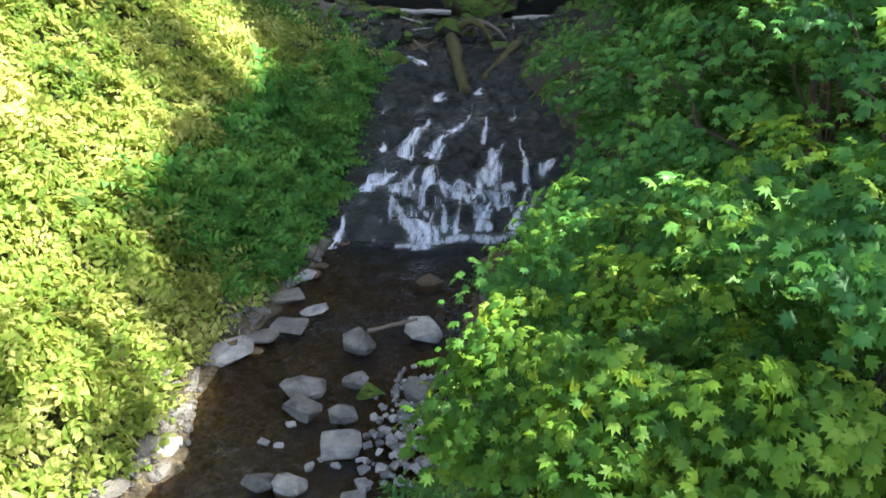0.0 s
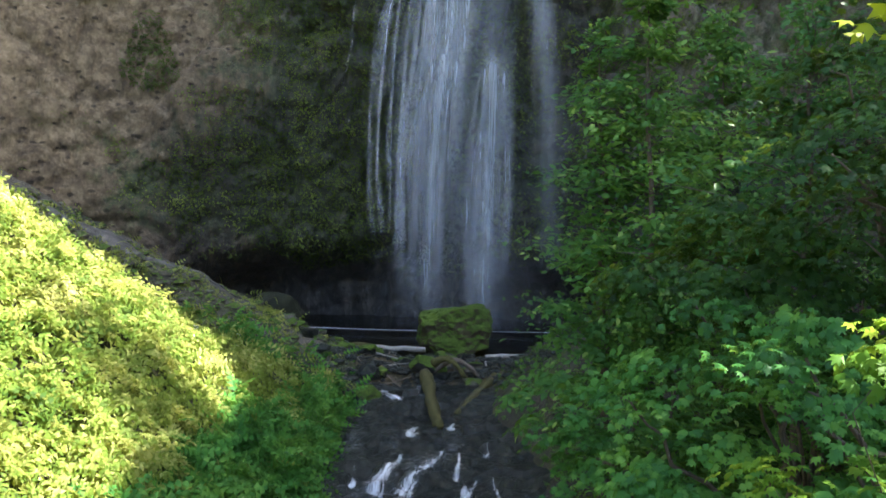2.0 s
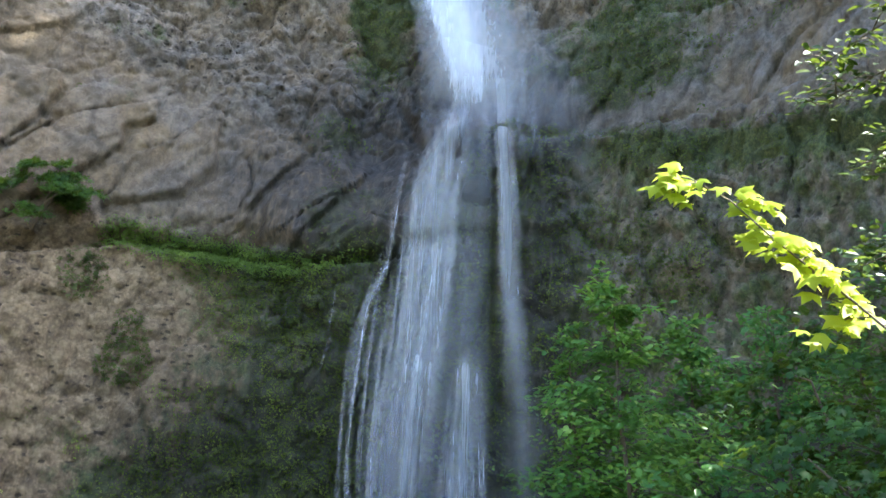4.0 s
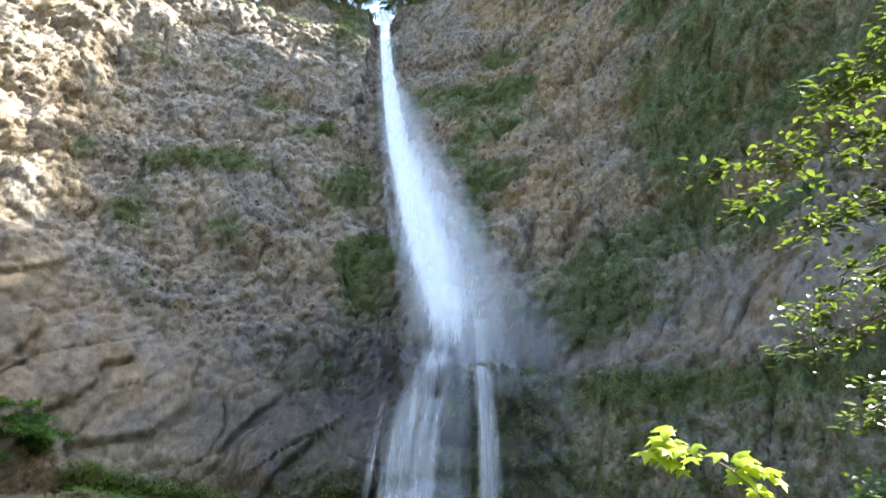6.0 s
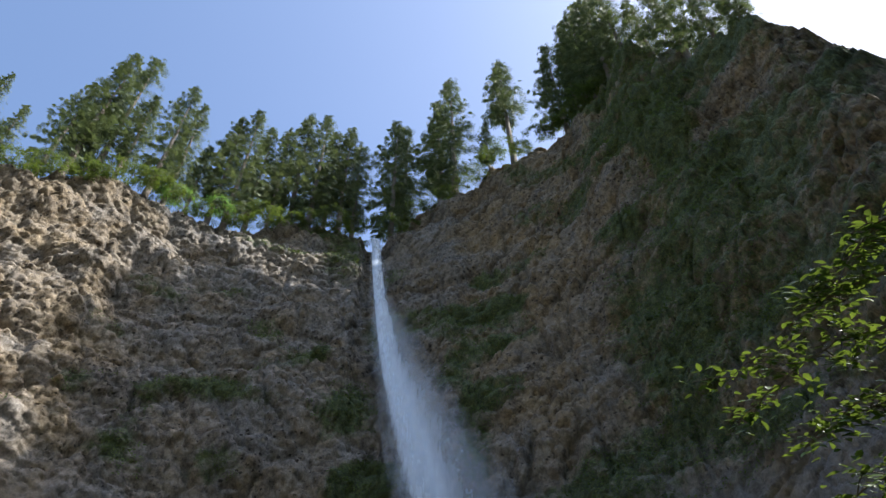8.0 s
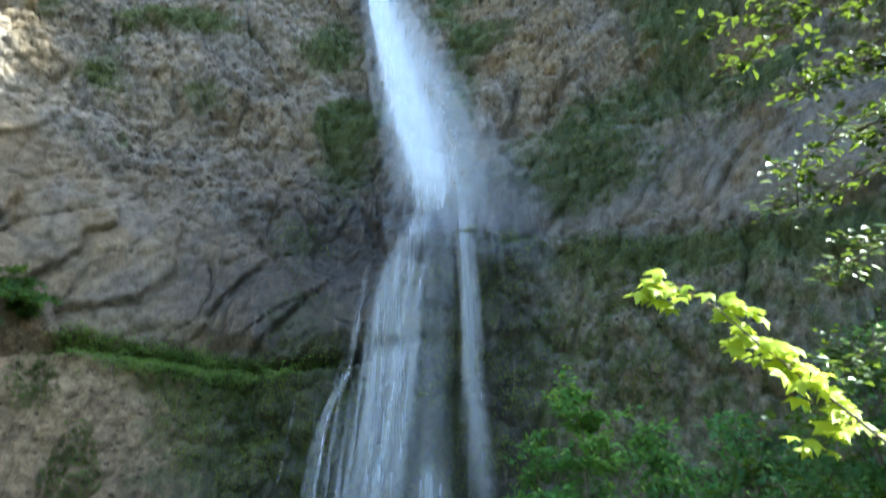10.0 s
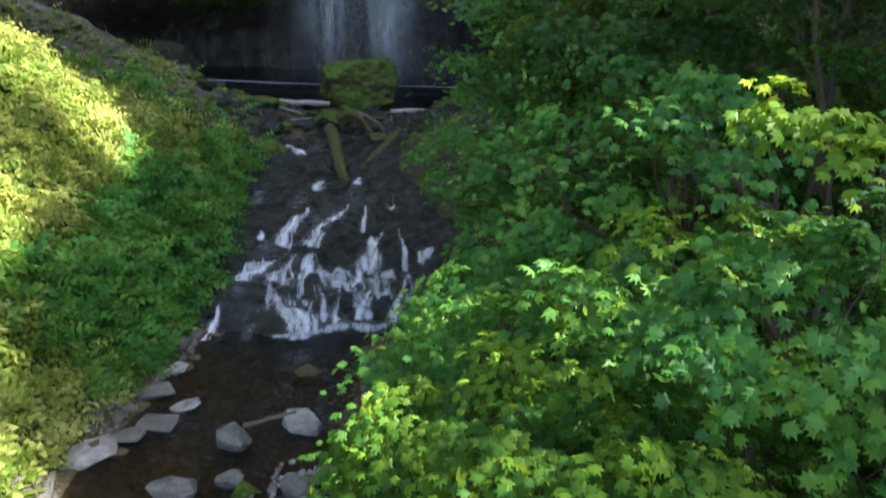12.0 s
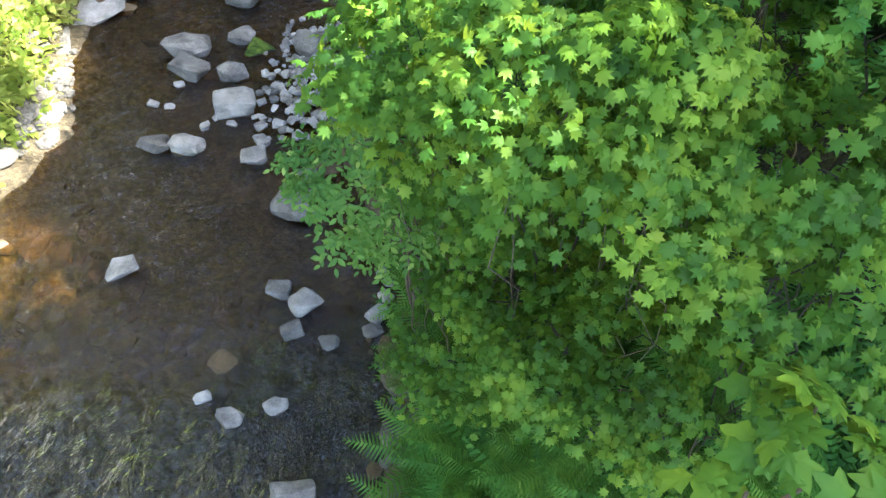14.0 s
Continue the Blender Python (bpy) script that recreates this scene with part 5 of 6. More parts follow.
bank_cover("bank_shrubs", 40000, frond(5, 0.35, 0.075), 1.0, M_SHRUB, "dense feathery plants in paler, sunlit green covering the sunny bank", 31, sunny)
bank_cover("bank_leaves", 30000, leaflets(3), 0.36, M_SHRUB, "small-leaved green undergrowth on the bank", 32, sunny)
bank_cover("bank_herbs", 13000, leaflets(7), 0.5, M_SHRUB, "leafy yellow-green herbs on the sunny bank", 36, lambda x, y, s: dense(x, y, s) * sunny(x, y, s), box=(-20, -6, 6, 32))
bank_cover("shade_plants", 27000, frond(6, 0.4, 0.085), 1.15, M_FERN, "feathery plants in deeper green on the shaded strip along the creek", 34, lambda x, y, s: dense(x, y, s) * (1 - sunny(x, y, s)) * 1.3, box=(-16, -5, 8, 46))
bank_cover("shade_leaves", 16000, leaflets(7), 0.6, M_FERN, "small herbs in deeper green on the shaded strip along the creek shore", 35, lambda x, y, s: dense(x, y, s) * (1 - sunny(x, y, s)) * 1.2, box=(-16, -5, 8, 46))
bank_cover("scree_weeds", 30000, leaflets(5), 0.24, M_SHRUB, "sparse low weeds on the scree", 33, lambda x, y, s: 0.8 * sstep(39, 43, y) * (1 - 0.7 * sstep(50, 54, y)) * (1 - 0.98 * (x < -14) * (np.abs(y - np.interp(x, *PATH_LINE)) < np.interp(x, [-27, -15], [1.9, 0.8]))) * (vnoise(x * 0.7, y * 0.7, x * 0, 181) > 0.36), box=(-32, -5, 38, 60), tall=0.4)


M_PETAL = leaf_material("white_petals", (0.7, 0.72, 0.62), (0.78, 0.8, 0.72), (0.82, 0.83, 0.78), 0.3, 0.6)
bank_cover("bank_flowers", 1500, leaflets(5), 0.3, M_PETAL, "scattered white flower heads on the bank ridge", 37, lambda x, y, s: dense(x, y, s) * (0.04 + 0.5 * sstep(34, 39, y)) * (vnoise(x * 0.5, y * 0.5, x * 0, 185) > 0.55), box=(-26, -6, 14, 43), up=1.4, tall=1.25)


def fern_bed(name, n, box, side, seed, length, keep, label, leafy=(9, 0.042)):
    """Rosettes of arching fronds."""
    x, y, s, rng = cover(n, *box, side, seed, keep)
    z = land(x, y) + 0.35 * veg_height(x, y) * sstep(0.2, 2.2, s)
    k = 9
    ang = (np.arange(k) * 2 * np.pi / k)[None] + rng.uniform(0, 6.3, (len(x), 1)) + rng.normal(0, 0.2, (len(x), k))
    pos = np.repeat(np.stack([x, y, z], 1), k, 0)
    ang = ang.ravel()
    out = np.stack([np.cos(ang), np.sin(ang), np.zeros(len(ang))], 1)
    tilt = rng.uniform(0.35, 1.0, len(ang))
    nor = -out * tilt[:, None] + np.array((0, 0, 1.0))
    vv, ff = spread(frond(leafy[0], 0.35, leafy[1]), pos, nor, length * rng.uniform(0.7, 1.2, len(ang)), rng, spin=ang)
    return tagged(new(name, mesh_from(name, vv, ff, M_FERN, True)), label, "ferns", kind="stuff")


fern_bed("ferns", 1000, (-16, -6, 6, 44), -1, 41, 0.9, lambda x, y, s: 0.85 * dense(x, y, s) * sstep(19, 23, y) * (1 - sstep(2.2, 3.4, s)), "green sword ferns among the bank shrubs")
fern_bed("ferns", 460, (0, 11, 1.5, 26), 1, 42, 1.15, lambda x, y, s: 0.9 + 0 * x, "arching sword ferns under the maples", (12, 0.032))
fern_bed("ferns", 110, (0.5, 5.0, 3.0, 10.5), 1, 45, 1.35, lambda x, y, s: 1.0 + 0 * x, "large sword ferns on the bank below the bridge", (24, 0.017))
bank_cover("undergrowth", 10000, leaflets(5), 0.3, M_ALDER, "leafy undergrowth on the shaded bank", 43, lambda x, y, s: 0.9 + 0 * x, side=1, box=(-1, 16, 2, 48))
bank_cover("undergrowth", 5500, maple_leaf(5), 0.2, M_MAPLE, "small maple seedlings on the shaded bank", 44, lambda x, y, s: 0.9 + 0 * x, side=1, box=(-1, 14, 2, 30))


# ---- ferns and grass tufts that grow on the cliff ----
def cliff_plants(name, n, chance, template, size, mat, label, seed, hang=0.4, lift=0.15):
    rng = np.random.default_rng(seed)
    grown = np.maximum(chance, 0) * (np.abs(A + 7) < 43)
    grown = np.cumsum(grown.ravel())
    pickd = np.minimum(np.searchsorted(grown, rng.random(n) * grown[-1]), A.size - 1)
    i, j = np.unravel_index(pickd, A.shape)
    p = np.stack([cx[i, j], cy[i, j], cz[i, j]], 1) + rng.normal(0, 0.15, (len(i), 3))
    outw = -np.stack([sx[i, j], sy[i, j], np.zeros(len(i))], 1)
    p = p + outw * lift
    nor = outw * hang + np.array((0, 0, 0.7)) + rng.normal(0, 0.35, (len(i), 3))
    spin = np.arctan2(outw[:, 1], outw[:, 0]) + rng.normal(0, 0.8, len(i))
    vv, ff = spread(template, p, nor, size * rng.uniform(0.5, 1.3, len(i)), rng, spin=spin)
    return tagged(new(name, mesh_from(name, vv, ff, mat, True)), label, "plants", kind="stuff")


tuft = vnoise(px / 3.0, py / 3.0, pz / 2.2, 191)
strip = np.exp(-((el - np.interp(A, [-40, -24, -20, -12, -5], [15.3, 18.0, 17.5, 17.1, 18.6])) / np.interp(A, [-24, -14, -8], [0.75, 0.7, 0.35])) ** 2) * sstep(-26, -24, A) * (1 - sstep(-9, -5, A))
cliff_plants("ledge_grass", 3800, np.clip(1.2 * strip, 0, 1), leaflets(3), 0.5, M_GRASS, "green grass and herbs along the cliff ledge", 911, 0.7, 0.55)
cliff_plants("cliff_ferns", 10000, np.clip(sstep(0.48, 0.72, moss * 0.6 + 0.6 * tuft) * below * 0.5, 0, 1), frond(4, 0.3, 0.07), 0.55, M_CLIFFERN, "small ferns hanging on the wet lower cliff", 912, 0.9)
cliff_plants("cliff_shrubs", 13000, np.clip(sstep(0.42, 0.8, moss * 0.75 + 0.4 * tuft) * (1 - below) * sstep(20, 24, el), 0, 1), leaflets(3), 0.85, M_SCRUB, "scrub and moss tufts on the upper cliff", 913, 0.9, 0.1)
cliff_plants("cliff_herbs", 28000, np.clip(sstep(0.3, 0.7, moss + 0.5 * (tuft - 0.5)) * below * sstep(-6, -3, el) * (np.abs(A + 3) < 22), 0, 1), leaflets(2), 0.42, M_CLIFFERN, "tiny leafy herbs and moss on the damp cliff foot", 915, 0.9, 0.1)
scrub = sstep(0.66, 0.74, vnoise(px / 4.5, py / 4.5, pz / 4.0, 193)) * (1 - sstep(-12, -8, A)) * below * sstep(1, 5, el)
cliff_plants("cliff_scrub", 3500, np.clip(scrub * 0.6, 0, 1), leaflets(5), 0.45, M_SCRUB, "low green scrub on the dry brown slope", 914, 0.8)

# ---- trees and tall shrubs of the shaded bank ----
def shrub(name, label, center, radii, template, size, count, mat, seed, root=None, stems=5, category="shrub", sprays=26, stem_r=0.04, low=-0.35, droop=0.35, bark=None, patch=0.36, tilt=0.26):
    """Stems from one root that carry layered sprays of leaves round center."""
    rng = np.random.default_rng(seed)
    c, R = np.array(center, float), np.array(radii, float)
    if root is None:
        rx, ry = c[0] + 0.8, c[1] + 0.4
        root = (rx, ry, ground_z(rx, ry) - 0.1)
    root = np.array(root, float)
    ob = thing(name, tuple(root), label, category, "bank " + name + "s")
    d = rng.normal(0, 1, (sprays, 3))
    d[:, 2] = np.abs(d[:, 2]) * 0.9 + low * rng.random(sprays) * 2
    d /= np.linalg.norm(d, axis=1, keepdims=True)
    hubs = c + d * R * rng.uniform(0.55, 1.0, (sprays, 1))
    for q in range(stems):
        tip = hubs[q % sprays] * 0.85 + c * 0.15
        pts = bend((0, 0, 0), tip - root, (0, 0, 0.15 * np.linalg.norm(tip - root)), rng, 9, 0.25)
        r = stem_r * rng.uniform(0.7, 1.2)
        v, f = tube(pts, np.linspace(r, r * 0.25, 9), 6)
        part("stem", mesh_from("stem", v, f, bark or M_TWIG), ob)
    outw = d.copy()
    outw[:, 2] = 0
    outw /= np.linalg.norm(outw, axis=1, keepdims=True) + 1e-6
    twigs = 6
    pairs = max(1, round((count / sprays / twigs - 1) / 2))
    P, N, S = [], [], []
    for q in range(sprays):
        plane = np.array((rng.normal(0, 0.22), rng.normal(-0.15, 0.22) - 0.7 * max(0.0, tilt - 0.42), 1.0)) + droop * outw[q]
        plane /= np.linalg.norm(plane)
        face_a = math.atan2(outw[q, 1], outw[q, 0])
        for w in range(twigs):
            a = face_a + radians(-100 + 200 * (w + rng.uniform(0.1, 0.9)) / twigs)
            t0 = np.array((math.cos(a), math.sin(a), 0.0))
            t0 = t0 - plane * t0.dot(plane)
            L = patch * R.mean() * rng.uniform(0.7, 1.35)
            for p in range(pairs + 1):
                u = (p + 0.6) / (pairs + 0.6)
                at = hubs[q] + t0 * L * u + np.array((0, 0, -0.22 * L * u * u)) + rng.normal(0, 0.02 * R.mean(), 3)
                for sgn in ((-1, 1) if p < pairs else (0,)):
                    P.append(at)
                    N.append(plane + rng.normal(0, tilt * 0.75, 3) + 0.3 * t0)
                    S.append(a + sgn * 0.95 + rng.normal(0, 0.2))
    pos, nor, spin = np.array(P), np.array(N), np.array(S)
    n = len(pos)
    vv, ff = spread(template, pos - root, nor, size * rng.uniform(0.6, 1.2, n), rng, spin=spin)
    part("crown", mesh_from("crown", vv, ff, mat, True), ob)
    return ob


MAPLE, OVAL = maple_leaf(7), oval_leaf()
near = [(8.5, -36, 8.2, (1.55, 1.5, 1.2), 0.16, 1700, M_MAPLE), (19, -36.5, 7.2, (1.8, 1.5, 1.2), 0.15, 1800, M_MAPLE), (34, -33, 7.4, (2.1, 1.6, 1.3), 0.15, 1900, M_MAPLE),
        (15, -27, 9.6, (2.0, 1.8, 1.4), 0.17, 1900, M_MAPLE_B), (28, -22, 9.0, (2.2, 1.8, 1.4), 0.18, 1900, M_MAPLE_B), (30, -41, 8.6, (1.7, 1.5, 1.1), 0.16, 1600, M_MAPLE),
        (40, -42, 7.2, (1.6, 1.5, 1.1), 0.16, 1600, M_MAPLE), (38, -22, 7.4, (1.8, 1.5, 1.3), 0.16, 1600, M_MAPLE_B), (10, -45, 9.6, (1.1, 1.1, 0.8), 0.15, 1000, M_MAPLE),
        (9, -57, 11.6, (0.9, 1.1, 0.8), 0.14, 900, M_MAPLE), (38, -56, 8.6, (1.2, 1.0, 0.8), 0.15, 1000, M_MAPLE), (19, -52.5, 9.8, (1.3, 1.0, 0.7), 0.14, 900, M_MAPLE), (27, -56, 8.6, (1.2, 0.9, 0.6), 0.14, 800, M_MAPLE), (13, -52, 10.6, (1.1, 1.0, 0.6), 0.13, 800, M_MAPLE)]
for q, (a, e, dist, R, sz, cnt, mat) in enumerate(near):
    shrub("vine_maple", "vine maple with layered bright green palmate leaves", toward(a, e, dist), R, MAPLE, sz, cnt, mat, 500 + q, category="maple", tilt=0.5, patch=0.36, sprays=30, stem_r=0.02, bark=M_STEM)
SPRIGS = [(3.9, -34.9, 7.6, 0.6), (12.9, -25.2, 8.4, 0.7), (13.6, -28, 8.0, 0.6), (9.7, -38.6, 6.8, 0.6), (23, -18.2, 8.2, 0.8), (25.6, -33, 6.4, 0.55), (2.9, -42.3, 8.0, 0.5), (0.0, -38.9, 8.4, 0.5), (28.8, -8.2, 7.4, 0.6), (33, -10.5, 7.0, 0.5), (21.5, -34.5, 6.2, 0.5), (28.5, -46, 6.4, 0.5)]
for q, (a, e, dist, w) in enumerate(SPRIGS):
    shrub("vine_maple", "young vine maple tip in pale yellow-green new leaf", toward(a, e, dist), (w, w, 0.6 * w), MAPLE, 0.15, 90, M_YOUNG, 620 + q, category="maple", tilt=0.4, patch=0.5, sprays=8, stems=2, stem_r=0.012, bark=M_TWIG)
shrub("bigleaf_maple", "young bigleaf maple with very broad lobed leaves", toward(54, -55, 4.8), (0.7, 0.65, 0.4), maple_leaf(5, True), 0.21, 170, M_MAPLE, 530, sprays=11, category="maple")
shrub("alder_shrub", "small-leaved alder bush leaning over the creek", toward(-1, -45, 10.6), (1.15, 1.2, 0.9), OVAL, 0.12, 2600, M_ALDER, 531)
shrub("alder_shrub", "small-leaved alder bush leaning over the creek", toward(4, -47, 11.0), (1.2, 1.2, 1.0), OVAL, 0.12, 2200, M_ALDER, 532)
# the M_DEEP ones carry their inner shade in the leaf colour
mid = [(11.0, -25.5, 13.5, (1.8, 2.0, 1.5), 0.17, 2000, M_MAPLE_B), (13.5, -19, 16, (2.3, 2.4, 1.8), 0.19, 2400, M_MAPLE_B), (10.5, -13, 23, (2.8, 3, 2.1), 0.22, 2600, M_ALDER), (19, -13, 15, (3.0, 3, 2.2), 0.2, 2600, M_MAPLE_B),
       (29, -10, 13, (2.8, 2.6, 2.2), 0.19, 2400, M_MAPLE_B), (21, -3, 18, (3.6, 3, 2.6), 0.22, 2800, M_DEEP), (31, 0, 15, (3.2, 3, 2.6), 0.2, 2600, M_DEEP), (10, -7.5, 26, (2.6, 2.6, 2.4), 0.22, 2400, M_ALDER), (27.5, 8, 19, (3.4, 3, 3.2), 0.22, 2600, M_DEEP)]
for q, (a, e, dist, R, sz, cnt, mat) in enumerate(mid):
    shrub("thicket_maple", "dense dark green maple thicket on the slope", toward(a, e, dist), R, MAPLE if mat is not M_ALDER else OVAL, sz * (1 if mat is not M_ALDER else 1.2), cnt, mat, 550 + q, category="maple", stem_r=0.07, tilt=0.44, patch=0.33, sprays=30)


def tall_tree(name, label, azd, dist, el_low, el_top, radius, template, size, count, mat, seed, lean=(0, 0), layers=48, shape=1.0):
    """A slim tree: one trunk, level limbs in layers, leaves in sprays along the limbs."""
    rng = np.random.default_rng(seed)
    x, y = dist * math.sin(radians(azd)), dist * math.cos(radians(azd))
    root = np.array((x, y, ground_z(x, y) - 0.2))
    ztop, zlow = EYE[2] + dist * math.tan(radians(el_top)), EYE[2] + dist * math.tan(radians(el_low))
    top = np.array((x + lean[0], y + lean[1], ztop))
    ob = thing(name, tuple(root), label, "tree", "bank trees")
    H = ztop - root[2]
    line = bend((0, 0, 0), top - root, (0.1, 0, 0), rng, 12, 0.05)
    v, f = tube(line, np.linspace(0.011 * H + 0.02, 0.012, 12), 8)
    part("trunk", mesh_from("trunk", v, f, M_BARK), ob)
    P, N, S = [], [], []
    for q in range(layers):
        t = min(1.0, max(0.0, (q + rng.uniform(-0.6, 0.6)) / (layers - 1)))
        z = zlow + (ztop - zlow) * t
        k = (z - root[2]) / H
        base = np.array([np.interp(k, np.linspace(0, 1, 12), [p[i] for p in line]) for i in range(3)])
        r = radius * (0.45 + 0.55 * math.sin(math.pi * min(1, 0.25 + 0.75 * t)) ** shape) * (1 - 0.62 * t) * rng.uniform(0.7, 1.2)
        for b in range(3):
            a = rng.uniform(0, 2 * np.pi)
            L = r * rng.uniform(0.45, 1.2)
            tip = base + np.array((math.cos(a) * L, math.sin(a) * L, L * rng.uniform(-0.05, 0.55)))
            if q % 4 == 0 and b < 2:
                v, f = tube(bend(base, tip, (0, 0, 0.06 * L), rng, 5), np.linspace(0.035, 0.008, 5) * (1 - 0.6 * t), 5)
                part("limb", mesh_from("limb", v, f, M_BARK), ob)
            m = max(4, int(count / layers / 3 * (0.4 + 0.6 * L / radius)))
            u = rng.uniform(0.25, 1.05, m)[:, None]
            side = rng.normal(0, 0.16 * L + 0.05, (m, 3)) * np.array((1, 1, 0.35))
            P.append(base + (tip - base) * u + side)
            N.append(np.stack([rng.normal(0, 0.6, m), rng.normal(0, 0.6, m) - 0.45, np.ones(m)], 1))
            S.append(a + rng.normal(0, 0.6, m))
    P, N, S = np.concatenate(P), np.concatenate(N), np.concatenate(S)
    vv, ff = spread(template, P, N, size * rng.uniform(0.6, 1.2, len(P)), rng, spin=S)
    part("crown", mesh_from("crown", vv, ff, mat, True), ob)
    return ob


b0 = on_face(-29.8, 17.5, 1.0)
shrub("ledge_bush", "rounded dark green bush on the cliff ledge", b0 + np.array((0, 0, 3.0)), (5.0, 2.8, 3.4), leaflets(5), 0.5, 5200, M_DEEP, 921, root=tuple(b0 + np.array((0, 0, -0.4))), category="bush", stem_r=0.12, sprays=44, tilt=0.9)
tall_tree("alder_tree", "slim young alder with level leafy limbs", 12.6, 25, -12, 16.2, 4.0, OVAL, 0.27, 12000, M_ALDER, 601, (-0.5, 0))
tall_tree("alder_tree", "slim young alder with level leafy limbs", 9.6, 26, -10, 13.4, 2.6, OVAL, 0.25, 4500, M_ALDER, 605, (-0.6, 0))
tall_tree("alder_tree", "slim young alder with level leafy limbs", 16.5, 28, -8, 13.5, 3.8, OVAL, 0.3, 8500, M_ALDER, 602)
boulder("mossy_nub", *(on_face(1.6, 23.0, 0.6)[:2]), 3.0, M_NUB, "mossy rock knob between the falling streams", "rock", "", 1.2, 209, 0.9, 10, 0.5, z=on_face(1.6, 23.0, 0.6)[2], sub=4)
tall_tree("alder_tree", "leafy alder against the cliff", 22, 20, -6, 14.0, 3.6, OVAL, 0.2, 5200, M_THICKET_SHADE, 603)
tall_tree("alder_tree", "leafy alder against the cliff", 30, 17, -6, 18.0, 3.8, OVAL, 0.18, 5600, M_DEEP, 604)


def branch(name, label, start, tip, template, size, count, mat, seed, sag, width=0.5, twigs=9, r=0.012, root=None, facing=0.25, bare=0.12):
    """A long limb that reaches into the open, with leafy twigs."""
    rng = np.random.default_rng(seed)
    start, tip = np.array(start, float), np.array(tip, float)
    ob = thing(name, tuple(root if root is not None else start), label, "tree", "overhanging limbs")
    o = np.array(ob.location)
    if root is not None:
        v, f = tube(bend(np.array(root) - o, start - o, (0.3, 0, 0.4), rng, 9), np.linspace(4 * r, 1.2 * r, 9), 8)
        part("trunk", mesh_from("trunk", v, f, M_BARK), ob)
    line = bend(start, tip, sag, rng, 12, 0.08)
    v, f = tube([p - o for p in line], np.linspace(r, r * 0.25, 12), 6)
    part("limb", mesh_from("limb", v, f, M_TWIG), ob)
    P, S = [], []
    L = np.linalg.norm(tip - start)
    for q in range(twigs):
        t = bare + (1 - bare) * q / (twigs - 1)
        p = np.array([np.interp(t, np.linspace(0, 1, 12), [w[i] for w in line]) for i in range(3)])
        a = rng.uniform(0, 2 * np.pi)
        e = p + np.array((math.cos(a), math.sin(a), rng.uniform(-0.3, 0.35))) * width * rng.uniform(0.4, 1)
        v, f = tube([p - o, (p + e) / 2 - o + np.array((0, 0, 0.03)), e - o], [r * 0.4, r * 0.3, r * 0.15], 5)
        part("twig", mesh_from("twig", v, f, M_TWIG), ob)
        m = count // twigs
        u = rng.uniform(0.1, 1.05, m)[:, None]
        P.append(p + (e - p) * u + rng.normal(0, width * 0.16, (m, 3)))
        S.append(a + rng.normal(0, 0.8, m))
    P, S = np.concatenate(P), np.concatenate(S)
    n = len(P)
    nor = np.stack([rng.normal(0, 0.4, n), rng.normal(-facing, 0.4, n), np.ones(n)], 1)
    vv, ff = spread(template, P - o, nor, size * rng.uniform(0.6, 1.2, n), rng, spin=S)
    part("leaves", mesh_from("leaves", vv, ff, mat, True), ob)
    return ob


branch("maple_limb", "sunlit fresh yellow-green maple limb", toward(39.0, -1.0, 4.9), toward(17.6, 23.6, 4.3), maple_leaf(5), 0.135, 240, M_FRESH, 701, (0.06, 0, 0.02), 0.25, 15, 0.012, facing=0.9, bare=0.3, root=(6.4, 3.0, ground_z(6.4, 3.0)))
hang = (7.5, 6.0, ground_z(7.5, 6.0))
for q, (s, e) in enumerate([((47, 45), (37, 43)), ((44, 42), (26.2, 40.0)), ((42, 39), (27, 38)), ((40, 34), (29, 34.5)), ((40, 31), (27, 29.3)), ((40, 28), (27.2, 27)), ((42, 22), (29, 23)), ((44, 18), (28, 16.5)), ((46, 34), (35, 31))]):
    branch("alder_limb", "overhanging alder limb with small sunlit leaves", toward(*s, 8.2), toward(*e, 8.0), OVAL, 0.125, 280, M_LIMB, 710 + q, (0, 0, 0.2), 0.42, 15, 0.02, root=hang if q == 0 else None, facing=0.6)


# alders added beside the view to block sun and sky light
shrub("alder_tree", "added alder that shades the shrubs of the right bank", (10.6, 8.6, 18.2), (2.3, 2.0, 2.3), OVAL, 0.16, 2600, M_ALDER, 741, root=(10.2, 7.6, ground_z(10.2, 7.6) - 0.1), stems=3, category="tree", stem_r=0.11, bark=M_BARK, sprays=30, tilt=0.6)
shrub("alder_tree", "tall added alder that blocks sky light over the thicket", (17.0, 13.5, 21.5), (4.0, 4.0, 3.5), OVAL, 0.24, 3600, M_ALDER, 742, root=(17.5, 13.5, ground_z(17.5, 13.5) - 0.1), stems=3, category="tree", stem_r=0.14, bark=M_BARK, sprays=34, tilt=0.6)
shrub("alder_tree", "tall thin-crowned alder added to cast dappled shade on the left bank", (18.2, 13.2, 35.0), (2.5, 2.5, 2.3), OVAL, 0.3, 1300, M_ALDER, 743, root=(20.4, 12.3, ground_z(20.4, 12.3) - 0.1), stems=2, category="tree", stem_r=0.15, bark=M_BARK, sprays=24, tilt=0.6)


